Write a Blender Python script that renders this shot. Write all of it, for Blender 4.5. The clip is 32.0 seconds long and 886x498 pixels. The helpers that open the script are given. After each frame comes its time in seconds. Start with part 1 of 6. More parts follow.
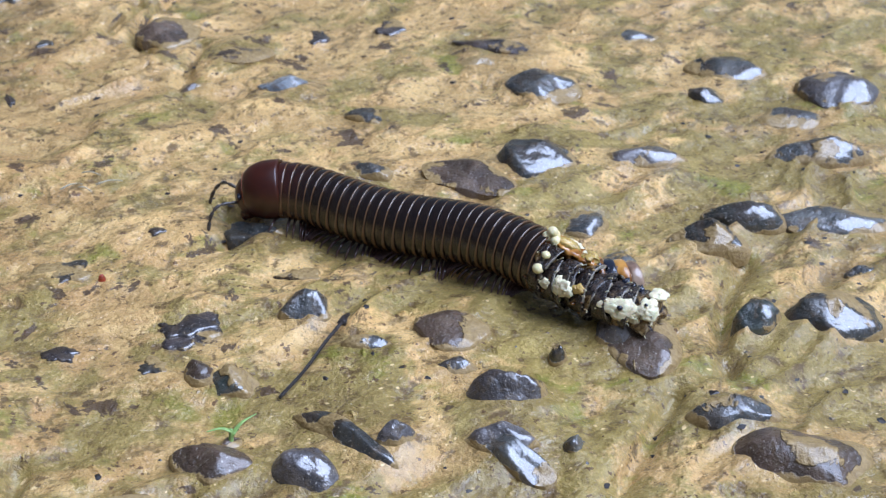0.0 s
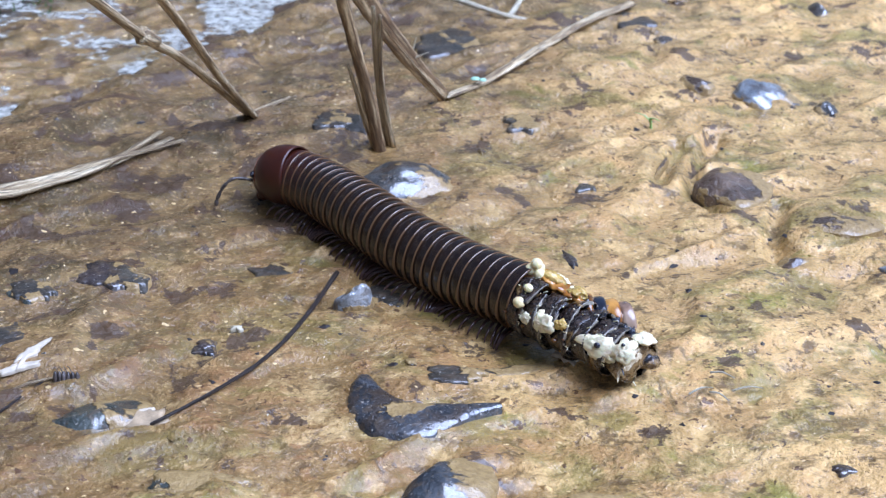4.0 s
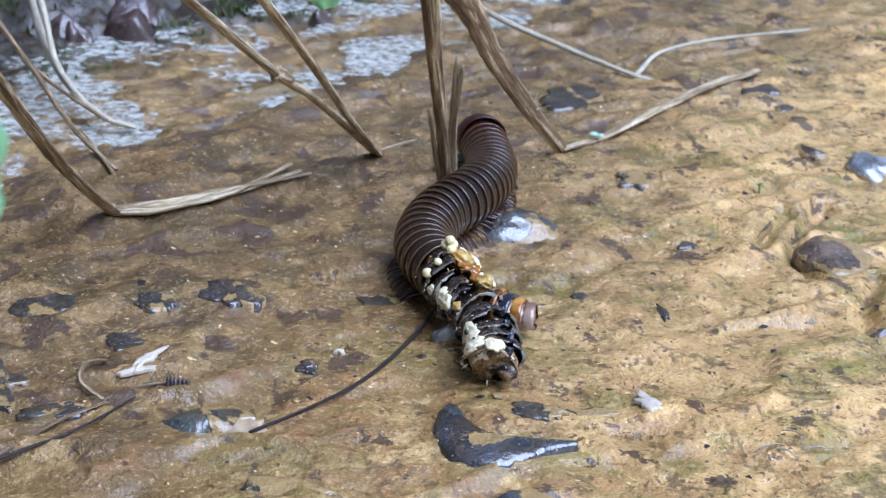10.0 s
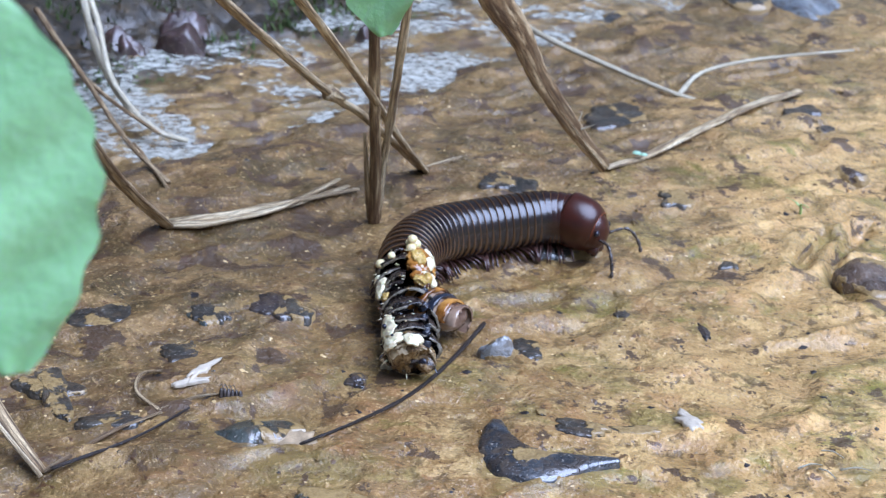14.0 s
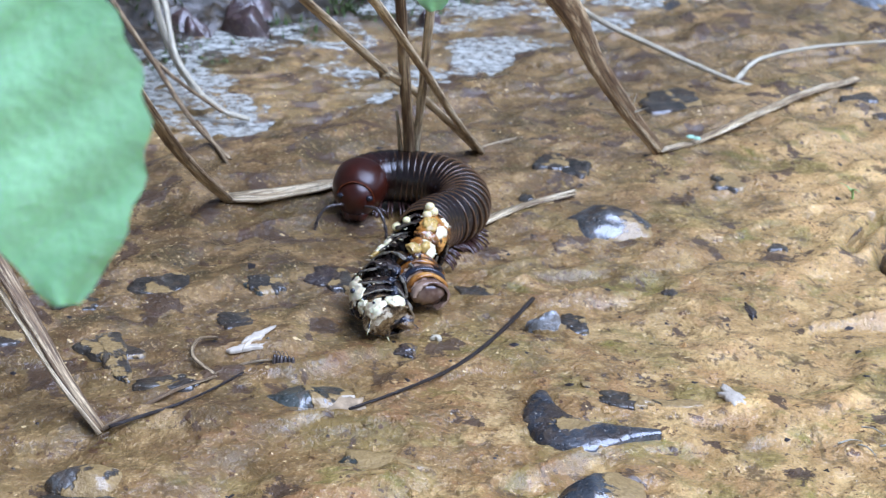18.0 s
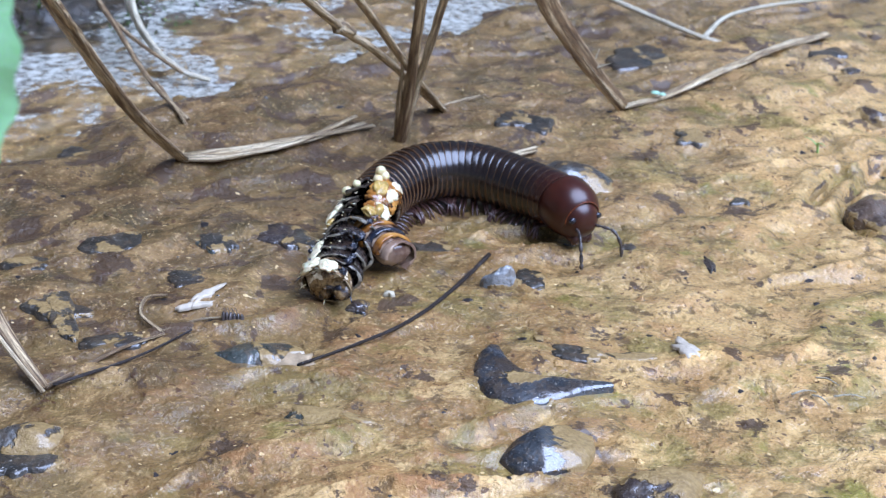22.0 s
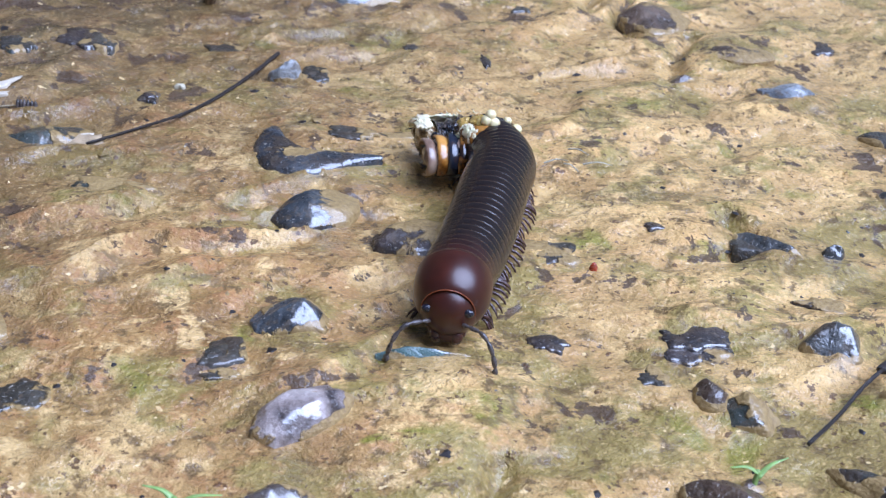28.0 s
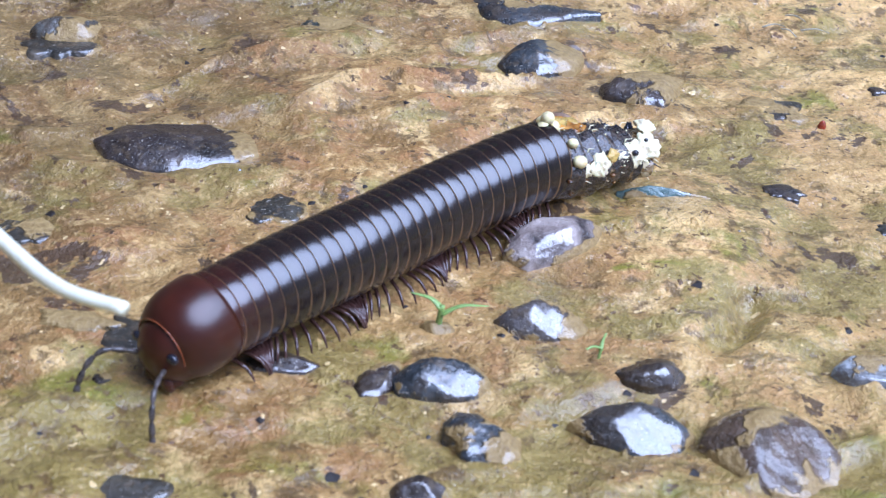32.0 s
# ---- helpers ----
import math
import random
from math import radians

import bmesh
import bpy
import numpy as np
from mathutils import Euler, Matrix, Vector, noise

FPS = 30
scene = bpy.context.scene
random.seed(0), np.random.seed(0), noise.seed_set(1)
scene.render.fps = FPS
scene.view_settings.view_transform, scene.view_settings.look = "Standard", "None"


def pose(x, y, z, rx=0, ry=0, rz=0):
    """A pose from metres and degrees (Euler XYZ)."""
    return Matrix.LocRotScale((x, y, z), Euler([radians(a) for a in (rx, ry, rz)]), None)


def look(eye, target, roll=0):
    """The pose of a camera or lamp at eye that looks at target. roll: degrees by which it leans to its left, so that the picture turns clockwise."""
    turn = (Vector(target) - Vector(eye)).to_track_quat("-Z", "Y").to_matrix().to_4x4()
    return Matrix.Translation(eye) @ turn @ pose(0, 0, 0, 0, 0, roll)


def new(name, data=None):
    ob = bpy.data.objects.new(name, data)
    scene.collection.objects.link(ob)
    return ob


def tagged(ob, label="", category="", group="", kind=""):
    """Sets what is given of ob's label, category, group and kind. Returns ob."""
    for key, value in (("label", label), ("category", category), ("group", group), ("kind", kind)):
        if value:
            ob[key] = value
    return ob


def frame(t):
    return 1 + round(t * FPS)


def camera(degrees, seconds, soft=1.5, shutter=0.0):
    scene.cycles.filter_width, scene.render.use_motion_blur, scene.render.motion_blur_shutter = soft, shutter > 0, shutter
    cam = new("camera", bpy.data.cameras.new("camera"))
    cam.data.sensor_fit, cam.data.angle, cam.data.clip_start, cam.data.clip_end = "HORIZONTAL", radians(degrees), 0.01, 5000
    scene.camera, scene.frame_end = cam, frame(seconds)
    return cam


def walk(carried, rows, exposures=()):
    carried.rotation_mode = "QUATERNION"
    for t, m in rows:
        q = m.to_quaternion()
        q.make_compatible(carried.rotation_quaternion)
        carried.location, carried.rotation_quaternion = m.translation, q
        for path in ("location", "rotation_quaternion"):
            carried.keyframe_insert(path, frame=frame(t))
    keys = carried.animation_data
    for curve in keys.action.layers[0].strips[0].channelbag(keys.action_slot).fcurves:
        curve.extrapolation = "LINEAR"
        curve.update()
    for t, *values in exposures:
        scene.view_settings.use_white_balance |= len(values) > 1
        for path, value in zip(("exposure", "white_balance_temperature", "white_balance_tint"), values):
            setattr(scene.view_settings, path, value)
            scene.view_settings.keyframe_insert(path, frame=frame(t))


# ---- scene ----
# A dying millipede on wet mud set with pebbles, beside a puddle and dry grass. Metres, true size (body about 10 mm thick).
cam = camera(32.9, 32.0, soft=1.2)
cam.data.dof.use_dof = True
cam.data.dof.focus_distance = 0.215
cam.data.dof.aperture_fstop = 74.0
walk(cam, [
    (0.0, look((0.06040, -0.19121, 0.13423), (0.11113, -0.02788, 0.03055), 0.67)),
    (0.5, look((0.04554, -0.17894, 0.13302), (0.09072, -0.01365, 0.02987), 0.08)),
    (1.0, look((0.04073, -0.17246, 0.12797), (0.08235, -0.00602, 0.02519), -0.24)),
    (1.5, look((0.03513, -0.16277, 0.12706), (0.07441, 0.00553, 0.02640), 0.44)),
    (2.0, look((0.02625, -0.14491, 0.12279), (0.06361, 0.02574, 0.02542), 0.89)),
    (2.5, look((0.02123, -0.12593, 0.12036), (0.05750, 0.04732, 0.02726), 1.51)),
    (3.0, look((0.00978, -0.12126, 0.11116), (0.04310, 0.05353, 0.01983), 2.14)),
    (3.5, look((0.00414, -0.11560, 0.10973), (0.03498, 0.05899, 0.01717), 2.13)),
    (4.0, look((0.00079, -0.11134, 0.11209), (0.03001, 0.06462, 0.02161), 2.24)),
    (4.5, look((-0.00088, -0.11058, 0.11930), (0.02676, 0.06720, 0.03195), 2.19)),
    (6.5, look((-0.00460, -0.11953, 0.11980), (0.01227, 0.05933, 0.03191), 1.83)),
    (7.0, look((-0.00434, -0.11963, 0.12154), (0.00972, 0.05995, 0.03463), 1.89)),
    (7.5, look((-0.00202, -0.12296, 0.11599), (0.01027, 0.05705, 0.02971), 3.20)),
    (8.0, look((0.00533, -0.12160, 0.11171), (0.01738, 0.05877, 0.02616), 4.18)),
    (8.5, look((0.00824, -0.12150, 0.11283), (0.02027, 0.05918, 0.02790), 4.28)),
    (9.0, look((0.01168, -0.12265, 0.11326), (0.02383, 0.05812, 0.02856), 4.23)),
    (9.5, look((0.01046, -0.12359, 0.11740), (0.02172, 0.05735, 0.03292), 3.92)),
    (10.0, look((0.00655, -0.12460, 0.11781), (0.01651, 0.05574, 0.03190), 3.82)),
    (10.5, look((0.00770, -0.12701, 0.11567), (0.01746, 0.05253, 0.02808), 3.95)),
    (11.0, look((0.00667, -0.12616, 0.11576), (0.01587, 0.05294, 0.02721), 4.03)),
    (11.5, look((0.00256, -0.12751, 0.11667), (0.01016, 0.05180, 0.02840), 4.24)),
    (12.0, look((0.00066, -0.12987, 0.11660), (0.00652, 0.04996, 0.02929), 4.23)),
    (12.5, look((-0.00135, -0.12861, 0.11861), (0.00355, 0.05150, 0.03180), 4.24)),
    (13.0, look((-0.00270, -0.12701, 0.12386), (0.00130, 0.05371, 0.03829), 4.12)),
    (13.5, look((0.00033, -0.12874, 0.12167), (0.00522, 0.05203, 0.03623), 4.18)),
    (15.5, look((0.00919, -0.12866, 0.12344), (0.01515, 0.05216, 0.03818), 3.76)),
    (16.0, look((0.00098, -0.13035, 0.12732), (0.00430, 0.05013, 0.04121), 3.49)),
    (16.5, look((0.00015, -0.13179, 0.12356), (0.00070, 0.04849, 0.03695), 3.28)),
    (17.0, look((0.00408, -0.13322, 0.12188), (0.00360, 0.04703, 0.03523), 3.60)),
    (17.5, look((0.00498, -0.13523, 0.12150), (0.00257, 0.04498, 0.03479), 3.81)),
    (18.0, look((0.00703, -0.13513, 0.12144), (0.00357, 0.04506, 0.03473), 3.74)),
    (18.5, look((0.00190, -0.13797, 0.12262), (-0.00404, 0.04175, 0.03507), 3.41)),
    (19.0, look((0.00001, -0.13751, 0.12497), (-0.00725, 0.04208, 0.03727), 3.13)),
    (19.5, look((0.00630, -0.13674, 0.12063), (-0.00014, 0.04257, 0.03228), 2.92)),
    (20.0, look((0.00737, -0.13642, 0.11818), (0.00038, 0.04201, 0.02811), 2.49)),
    (20.5, look((0.00843, -0.13541, 0.11714), (0.00178, 0.04266, 0.02633), 2.56)),
    (21.0, look((0.01135, -0.13337, 0.11855), (0.00559, 0.04496, 0.02818), 2.56)),
    (21.5, look((0.01121, -0.13339, 0.11999), (0.00635, 0.04515, 0.02999), 2.77)),
    (22.0, look((0.01470, -0.13365, 0.11785), (0.01172, 0.04501, 0.02802), 3.17)),
    (22.5, look((0.01855, -0.13246, 0.11757), (0.01741, 0.04641, 0.02811), 3.24)),
    (23.0, look((0.02308, -0.13217, 0.11550), (0.02474, 0.04661, 0.02586), 3.36)),
    (23.5, look((0.02505, -0.13198, 0.11622), (0.02841, 0.04677, 0.02657), 3.28)),
    (24.0, look((0.02595, -0.13447, 0.11721), (0.03080, 0.04421, 0.02750), 3.30)),
    (24.5, look((0.03070, -0.13735, 0.11473), (0.03799, 0.04052, 0.02357), 3.58)),
    (25.0, look((0.03487, -0.14042, 0.11367), (0.04433, 0.03648, 0.02083), 3.81)),
    (25.5, look((0.03423, -0.14342, 0.11491), (0.04536, 0.03248, 0.02037), 3.71)),
    (27.5, look((0.03609, -0.15891, 0.11244), (0.05075, 0.01422, 0.01338), 4.06)),
    (28.0, look((0.03194, -0.15943, 0.11061), (0.04552, 0.01296, 0.01013), 4.64)),
    (28.5, look((0.02699, -0.15909, 0.10613), (0.03964, 0.01212, 0.00352), 5.46)),
    (29.0, look((0.02686, -0.15436, 0.10091), (0.04063, 0.01570, -0.00344), 6.10)),
    (29.5, look((0.02390, -0.14831, 0.09164), (0.03932, 0.02023, -0.01491), 6.63)),
    (30.0, look((0.02498, -0.14848, 0.08926), (0.03976, 0.01899, -0.01907), 6.72)),
    (30.5, look((0.02086, -0.15399, 0.09227), (0.03328, 0.01355, -0.01626), 6.50)),
    (31.0, look((0.02058, -0.15700, 0.09466), (0.03007, 0.01042, -0.01434), 6.14)),
    (31.5, look((0.01461, -0.16136, 0.09772), (0.02123, 0.00624, -0.01122), 6.00)),
    (32.0, look((0.01111, -0.16817, 0.10026), (0.01491, -0.00086, -0.00925), 5.84)),
], [(0.0, 0.29, 7200, 10), (1.0, 0.26, 7600, 11), (2.0, 0.22, 7200, 13), (3.0, 0.46, 6800, 13), (4.0, 0.60, 6750, 14), (7.0, 0.49, 6900, 12), (10.0, 0.45, 6900, 12), (16.0, 0.48, 6900, 12), (25.0, 0.53, 6700, 13), (28.0, 0.51, 6700, 14), (32.0, 0.55, 6700, 14)])

# ---- light: bright overcast sky, soft overhead sun ----
SUN_ELEVATION, SUN_AZIMUTH = radians(61), radians(110)
world = bpy.data.worlds.new("sky")
world.use_nodes = True
scene.world = world
wn = world.node_tree.nodes
sky = wn.new("ShaderNodeTexSky")
sky.sky_type = 'NISHITA'
sky.sun_disc = False
sky.sun_elevation = SUN_ELEVATION
sky.sun_rotation = SUN_AZIMUTH
sky.dust_density = 1.2
sky.ozone_density = 1.5
wn["Background"].inputs["Strength"].default_value = 0.050
world.node_tree.links.new(sky.outputs["Color"], wn["Background"].inputs["Color"])
sun_data = bpy.data.lights.new("sun", 'SUN')
sun_data.energy = 6.8
sun_data.angle = radians(56)
sun_data.color = (0.47, 0.62, 1.0)
sun = new("sun", sun_data)
sun.matrix_world = look((math.cos(SUN_ELEVATION) * math.sin(SUN_AZIMUTH), math.cos(SUN_ELEVATION) * math.cos(SUN_AZIMUTH), math.sin(SUN_ELEVATION)), (0, 0, 0))


# ---- materials ----
def shader(name):
    m = bpy.data.materials.new(name)
    m.use_nodes = True
    nt = m.node_tree
    return m, nt, nt.nodes["Principled BSDF"]


def node(nt, kind, **values):
    n = nt.nodes.new(kind)
    for k, v in values.items():
        n.inputs[k].default_value = v
    return n


def ramp(nt, fac, stops):
    r = nt.nodes.new("ShaderNodeValToRGB")
    while len(r.color_ramp.elements) < len(stops):
        r.color_ramp.elements.new(0.5)
    for e, (p, c) in zip(r.color_ramp.elements, stops):
        e.position = p
        e.color = (*c, 1) if len(c) == 3 else c
    nt.links.new(fac, r.inputs["Fac"])
    return r.outputs["Color"]


def grey(v):
    return (v, v, v)


def mixc(nt, fac, a, b):
    n = nt.nodes.new("ShaderNodeMix")
    n.data_type = 'RGBA'
    for sock, v in ((n.inputs["Factor"], fac), (n.inputs["A"], a), (n.inputs["B"], b)):
        if isinstance(v, (tuple, list)):
            sock.default_value = (*v, 1)
        elif isinstance(v, (int, float)):
            sock.default_value = v
        else:
            nt.links.new(v, sock)
    return n.outputs["Result"]


def maths(nt, op, a, b=None):
    n = nt.nodes.new("ShaderNodeMath")
    n.operation = op
    for i, v in enumerate((a, b)):
        if v is None:
            continue
        if isinstance(v, (int, float)):
            n.inputs[i].default_value = v
        else:
            nt.links.new(v, n.inputs[i])
    return n.outputs[0]


def coords(nt, offset=True, world_space=False):
    tc = nt.nodes.new("ShaderNodeTexCoord")
    if world_space or not offset:
        return tc.outputs["Object"]
    oi = nt.nodes.new("ShaderNodeObjectInfo")
    add = nt.nodes.new("ShaderNodeVectorMath")
    add.operation = 'ADD'
    nt.links.new(tc.outputs["Object"], add.inputs[0])
    nt.links.new(oi.outputs["Random"], add.inputs[1])
    return add.outputs[0]


def noise_tex(nt, vec, scale, detail=4.0, rough=0.55, distortion=0.0):
    n = node(nt, "ShaderNodeTexNoise", Scale=scale, Detail=detail, Roughness=rough, Distortion=distortion)
    nt.links.new(vec, n.inputs["Vector"])
    return n.outputs["Fac"]


def bump(nt, bsdf, height, distance, strength=1.0, under=None):
    b = node(nt, "ShaderNodeBump", Distance=distance, Strength=strength)
    nt.links.new(height, b.inputs["Height"])
    if under is not None:
        nt.links.new(under, b.inputs["Normal"])
    nt.links.new(b.outputs["Normal"], bsdf.inputs["Normal"])
    return b.outputs["Normal"]


def fibrous(name, stops, roughness=0.55, depth=0.00025, coat=0.0):
    """Dry plant stem: colour and relief drawn out along its length by the strand's own fibre coordinates."""
    m, nt, b = shader(name)
    at = nt.nodes.new("ShaderNodeAttribute")
    at.attribute_name = "fibre"
    oi = nt.nodes.new("ShaderNodeObjectInfo")
    add = nt.nodes.new("ShaderNodeVectorMath")
    add.operation = 'ADD'
    nt.links.new(at.outputs["Vector"], add.inputs[0])
    nt.links.new(oi.outputs["Random"], add.inputs[1])
    v = add.outputs[0]
    broad = noise_tex(nt, v, 1.3, 4, 0.6)
    lines = noise_tex(nt, v, 4.5, 4, 0.7)
    col = ramp(nt, broad, stops)
    col = mixc(nt, ramp(nt, lines, [(0.36, grey(0.85)), (0.50, grey(0))]), col, tuple(c * 0.55 for c in stops[0][1]))
    col = mixc(nt, ramp(nt, lines, [(0.55, grey(0)), (0.66, grey(0.6))]), col, tuple(min(0.85, c * 1.25) for c in stops[-1][1]))
    specks = noise_tex(nt, v, 9.0, 4, 0.65)
    col = mixc(nt, ramp(nt, specks, [(0.54, grey(0)), (0.60, grey(0.8))]), col, tuple(c * 0.45 for c in stops[0][1]))
    nt.links.new(col, b.inputs["Base Color"])
    b.inputs["Roughness"].default_value = roughness
    b.inputs["Coat Weight"].default_value = coat
    bump(nt, b, maths(nt, 'ADD', broad, lines), depth)
    return m


def mottled(name, stops, scale, roughness=0.5, depth=0.0003, fine=6.0, wet=0.0, speck=None, metallic=0.0, rough_span=0.15):
    """A surface mottled at two scales: stops are (position, colour) over broad noise, darkened and lightened by fine grain."""
    m, nt, b = shader(name)
    v = coords(nt)
    broad = noise_tex(nt, v, scale, 5)
    grain = noise_tex(nt, v, scale * fine, 4, 0.65)
    col = ramp(nt, broad, stops)
    col = mixc(nt, maths(nt, 'MULTIPLY', grain, 0.35), col, tuple(c * 0.35 for c in stops[0][1]))
    if speck:
        dots = noise_tex(nt, v, scale * fine * 1.7, 2, 0.4)
        col = mixc(nt, ramp(nt, dots, [(0.66, grey(0)), (0.70, grey(1))]), col, speck)
    nt.links.new(col, b.inputs["Base Color"])
    rr = ramp(nt, grain, [(0.3, grey(max(0.03, roughness - rough_span))), (0.7, grey(min(1, roughness + rough_span)))])
    nt.links.new(rr, b.inputs["Roughness"])
    b.inputs["Coat Weight"].default_value = wet
    b.inputs["Coat Roughness"].default_value = 0.08
    b.inputs["Coat IOR"].default_value = 1.33
    b.inputs["Metallic"].default_value = metallic
    h = maths(nt, 'ADD', maths(nt, 'MULTIPLY', broad, 1.5), maths(nt, 'MULTIPLY', grain, 0.5))
    bump(nt, b, h, depth)
    return m


def stone_mat(name, dark, mid, light, mud=0.5, wet=1.0, roughness=0.34, splash=0.17, stained=0.75):
    """Wet stone: two-scale mineral colour, pale specks, a film of mud on the lee side, and a skin of water."""
    m, nt, b = shader(name)
    v = coords(nt)
    broad = noise_tex(nt, v, 170, 5, 0.55, 0.6)
    grain = noise_tex(nt, v, 1500, 4, 0.6)
    col = ramp(nt, broad, [(0.3, dark), (0.5, mid), (0.72, light)])
    col = mixc(nt, maths(nt, 'MULTIPLY', grain, 0.4), col, tuple(c * 0.3 for c in dark))
    dots = noise_tex(nt, v, 2600, 1, 0.3)
    col = mixc(nt, ramp(nt, dots, [(0.69, grey(0)), (0.74, grey(0.6))]), col, (0.50, 0.44, 0.36))
    rust = noise_tex(nt, v, 620, 4, 0.65)
    col = mixc(nt, ramp(nt, rust, [(0.53, grey(0)), (0.60, grey(0.8 * stained))]), col, (0.105, 0.070, 0.040))
    stain = noise_tex(nt, v, 130, 6, 0.65, 0.6)
    col = mixc(nt, ramp(nt, stain, [(0.53, grey(0)), (0.57, grey(stained))]), col, mixc(nt, grain, tuple(c * 0.7 for c in dark), (0.085, 0.052, 0.030)))
    film = noise_tex(nt, v, 105, 5, 0.60, 0.3)
    lee = nt.nodes.new("ShaderNodeAttribute")
    lee.attribute_name = "lee"
    film = maths(nt, 'ADD', film, maths(nt, 'MULTIPLY', lee.outputs["Fac"], 0.075))
    tc = nt.nodes.new("ShaderNodeTexCoord")
    sep = nt.nodes.new("ShaderNodeSeparateXYZ")
    nt.links.new(tc.outputs["Object"], sep.inputs[0])
    low = ramp(nt, maths(nt, 'MULTIPLY', sep.outputs["Z"], 300), [(0.12, grey(splash)), (0.45, grey(0))])
    film = maths(nt, 'ADD', film, low)
    cover = ramp(nt, film, [(mud, grey(0)), (mud + 0.025, grey(0.94))])
    mudc = ramp(nt, grain, [(0.3, (0.23, 0.136, 0.046)), (0.7, (0.42, 0.275, 0.106))])
    col = mixc(nt, cover, col, mudc)
    nt.links.new(col, b.inputs["Base Color"])
    rr = mixc(nt, cover, ramp(nt, grain, [(0.3, grey(roughness - 0.12)), (0.7, grey(roughness + 0.12))]), grey(0.5))
    nt.links.new(rr, b.inputs["Roughness"])
    # water clings to the low side and dries off the crown
    seep = nt.nodes.new("ShaderNodeAttribute")
    seep.attribute_name = "seep"
    soaked = ramp(nt, maths(nt, 'ADD', seep.outputs["Fac"], maths(nt, 'MULTIPLY', maths(nt, 'SUBTRACT', broad, 0.5), 1.6)), [(-0.05, grey(0.0)), (0.16, grey(1.0))])
    nt.links.new(maths(nt, 'MULTIPLY', mixc(nt, soaked, grey(0.25), grey(1.0)), mixc(nt, cover, grey(wet), grey(0.35))), b.inputs["Coat Weight"])
    nt.links.new(mixc(nt, soaked, grey(0.22), grey(0.12)), b.inputs["Coat Roughness"])
    b.inputs["Coat IOR"].default_value = 1.75
    h = maths(nt, 'ADD', maths(nt, 'ADD', maths(nt, 'MULTIPLY', broad, 0.7), maths(nt, 'MULTIPLY', grain, 0.4)), maths(nt, 'MULTIPLY', cover, 0.4))
    bump(nt, b, h, 0.0008)
    skin = node(nt, "ShaderNodeBump", Distance=0.0007)
    nt.links.new(mixc(nt, soaked, grey(1.0), grey(0.30)), skin.inputs["Strength"])
    nt.links.new(maths(nt, 'ADD', broad, maths(nt, 'MULTIPLY', noise_tex(nt, v, 750, 4, 0.6), 0.35)), skin.inputs["Height"])
    nt.links.new(skin.outputs["Normal"], b.inputs["Coat Normal"])
    return m


STONE = {
    "dark": stone_mat("dark_wet_stone", (0.013, 0.0125, 0.011), (0.039, 0.037, 0.031), (0.105, 0.096, 0.078), 0.55),
    "slate": stone_mat("slate_wet_stone", (0.012, 0.015, 0.018), (0.032, 0.037, 0.040), (0.09, 0.10, 0.105), 0.60, splash=0.12),
    "slatebrown": stone_mat("brown_slate_stone", (0.014, 0.009, 0.007), (0.040, 0.026, 0.021), (0.11, 0.074, 0.060), 0.60, splash=0.04),
    "grey": stone_mat("grey_wet_stone", (0.026, 0.027, 0.025), (0.075, 0.074, 0.066), (0.20, 0.19, 0.165), 0.56),
    "blue": stone_mat("blue_grey_stone", (0.12, 0.135, 0.15), (0.26, 0.285, 0.29), (0.48, 0.48, 0.47), 0.64),
    "purple": stone_mat("purple_grey_stone", (0.045, 0.038, 0.036), (0.11, 0.092, 0.086), (0.25, 0.21, 0.19), 0.60),
    "brown": stone_mat("brown_stone", (0.040, 0.024, 0.014), (0.110, 0.066, 0.042), (0.24, 0.155, 0.100), 0.56, 0.4),
    "green": stone_mat("green_grey_stone", (0.021, 0.026, 0.021), (0.05, 0.061, 0.050), (0.13, 0.145, 0.118), 0.56),
    "pink": stone_mat("pink_black_stone", (0.05, 0.036, 0.034), (0.46, 0.36, 0.32), (0.74, 0.62, 0.55), 0.66, stained=0.2),
    "teal": stone_mat("teal_stone", (0.04, 0.085, 0.078), (0.09, 0.17, 0.155), (0.24, 0.33, 0.30), 0.60),
    "bare": stone_mat("bare_dark_stone", (0.018, 0.015, 0.010), (0.046, 0.037, 0.025), (0.11, 0.090, 0.060), 0.53, 0.6, 0.4, 0.0),
    "crescent": stone_mat("dark_crescent_stone", (0.012, 0.013, 0.014), (0.032, 0.034, 0.037), (0.09, 0.095, 0.10), 0.575, 0.9, 0.32, 0.04),
    "rock": stone_mat("red_brown_rock", (0.024, 0.011, 0.010), (0.070, 0.034, 0.031), (0.17, 0.095, 0.086), 0.66, 0.5, 0.4),
}


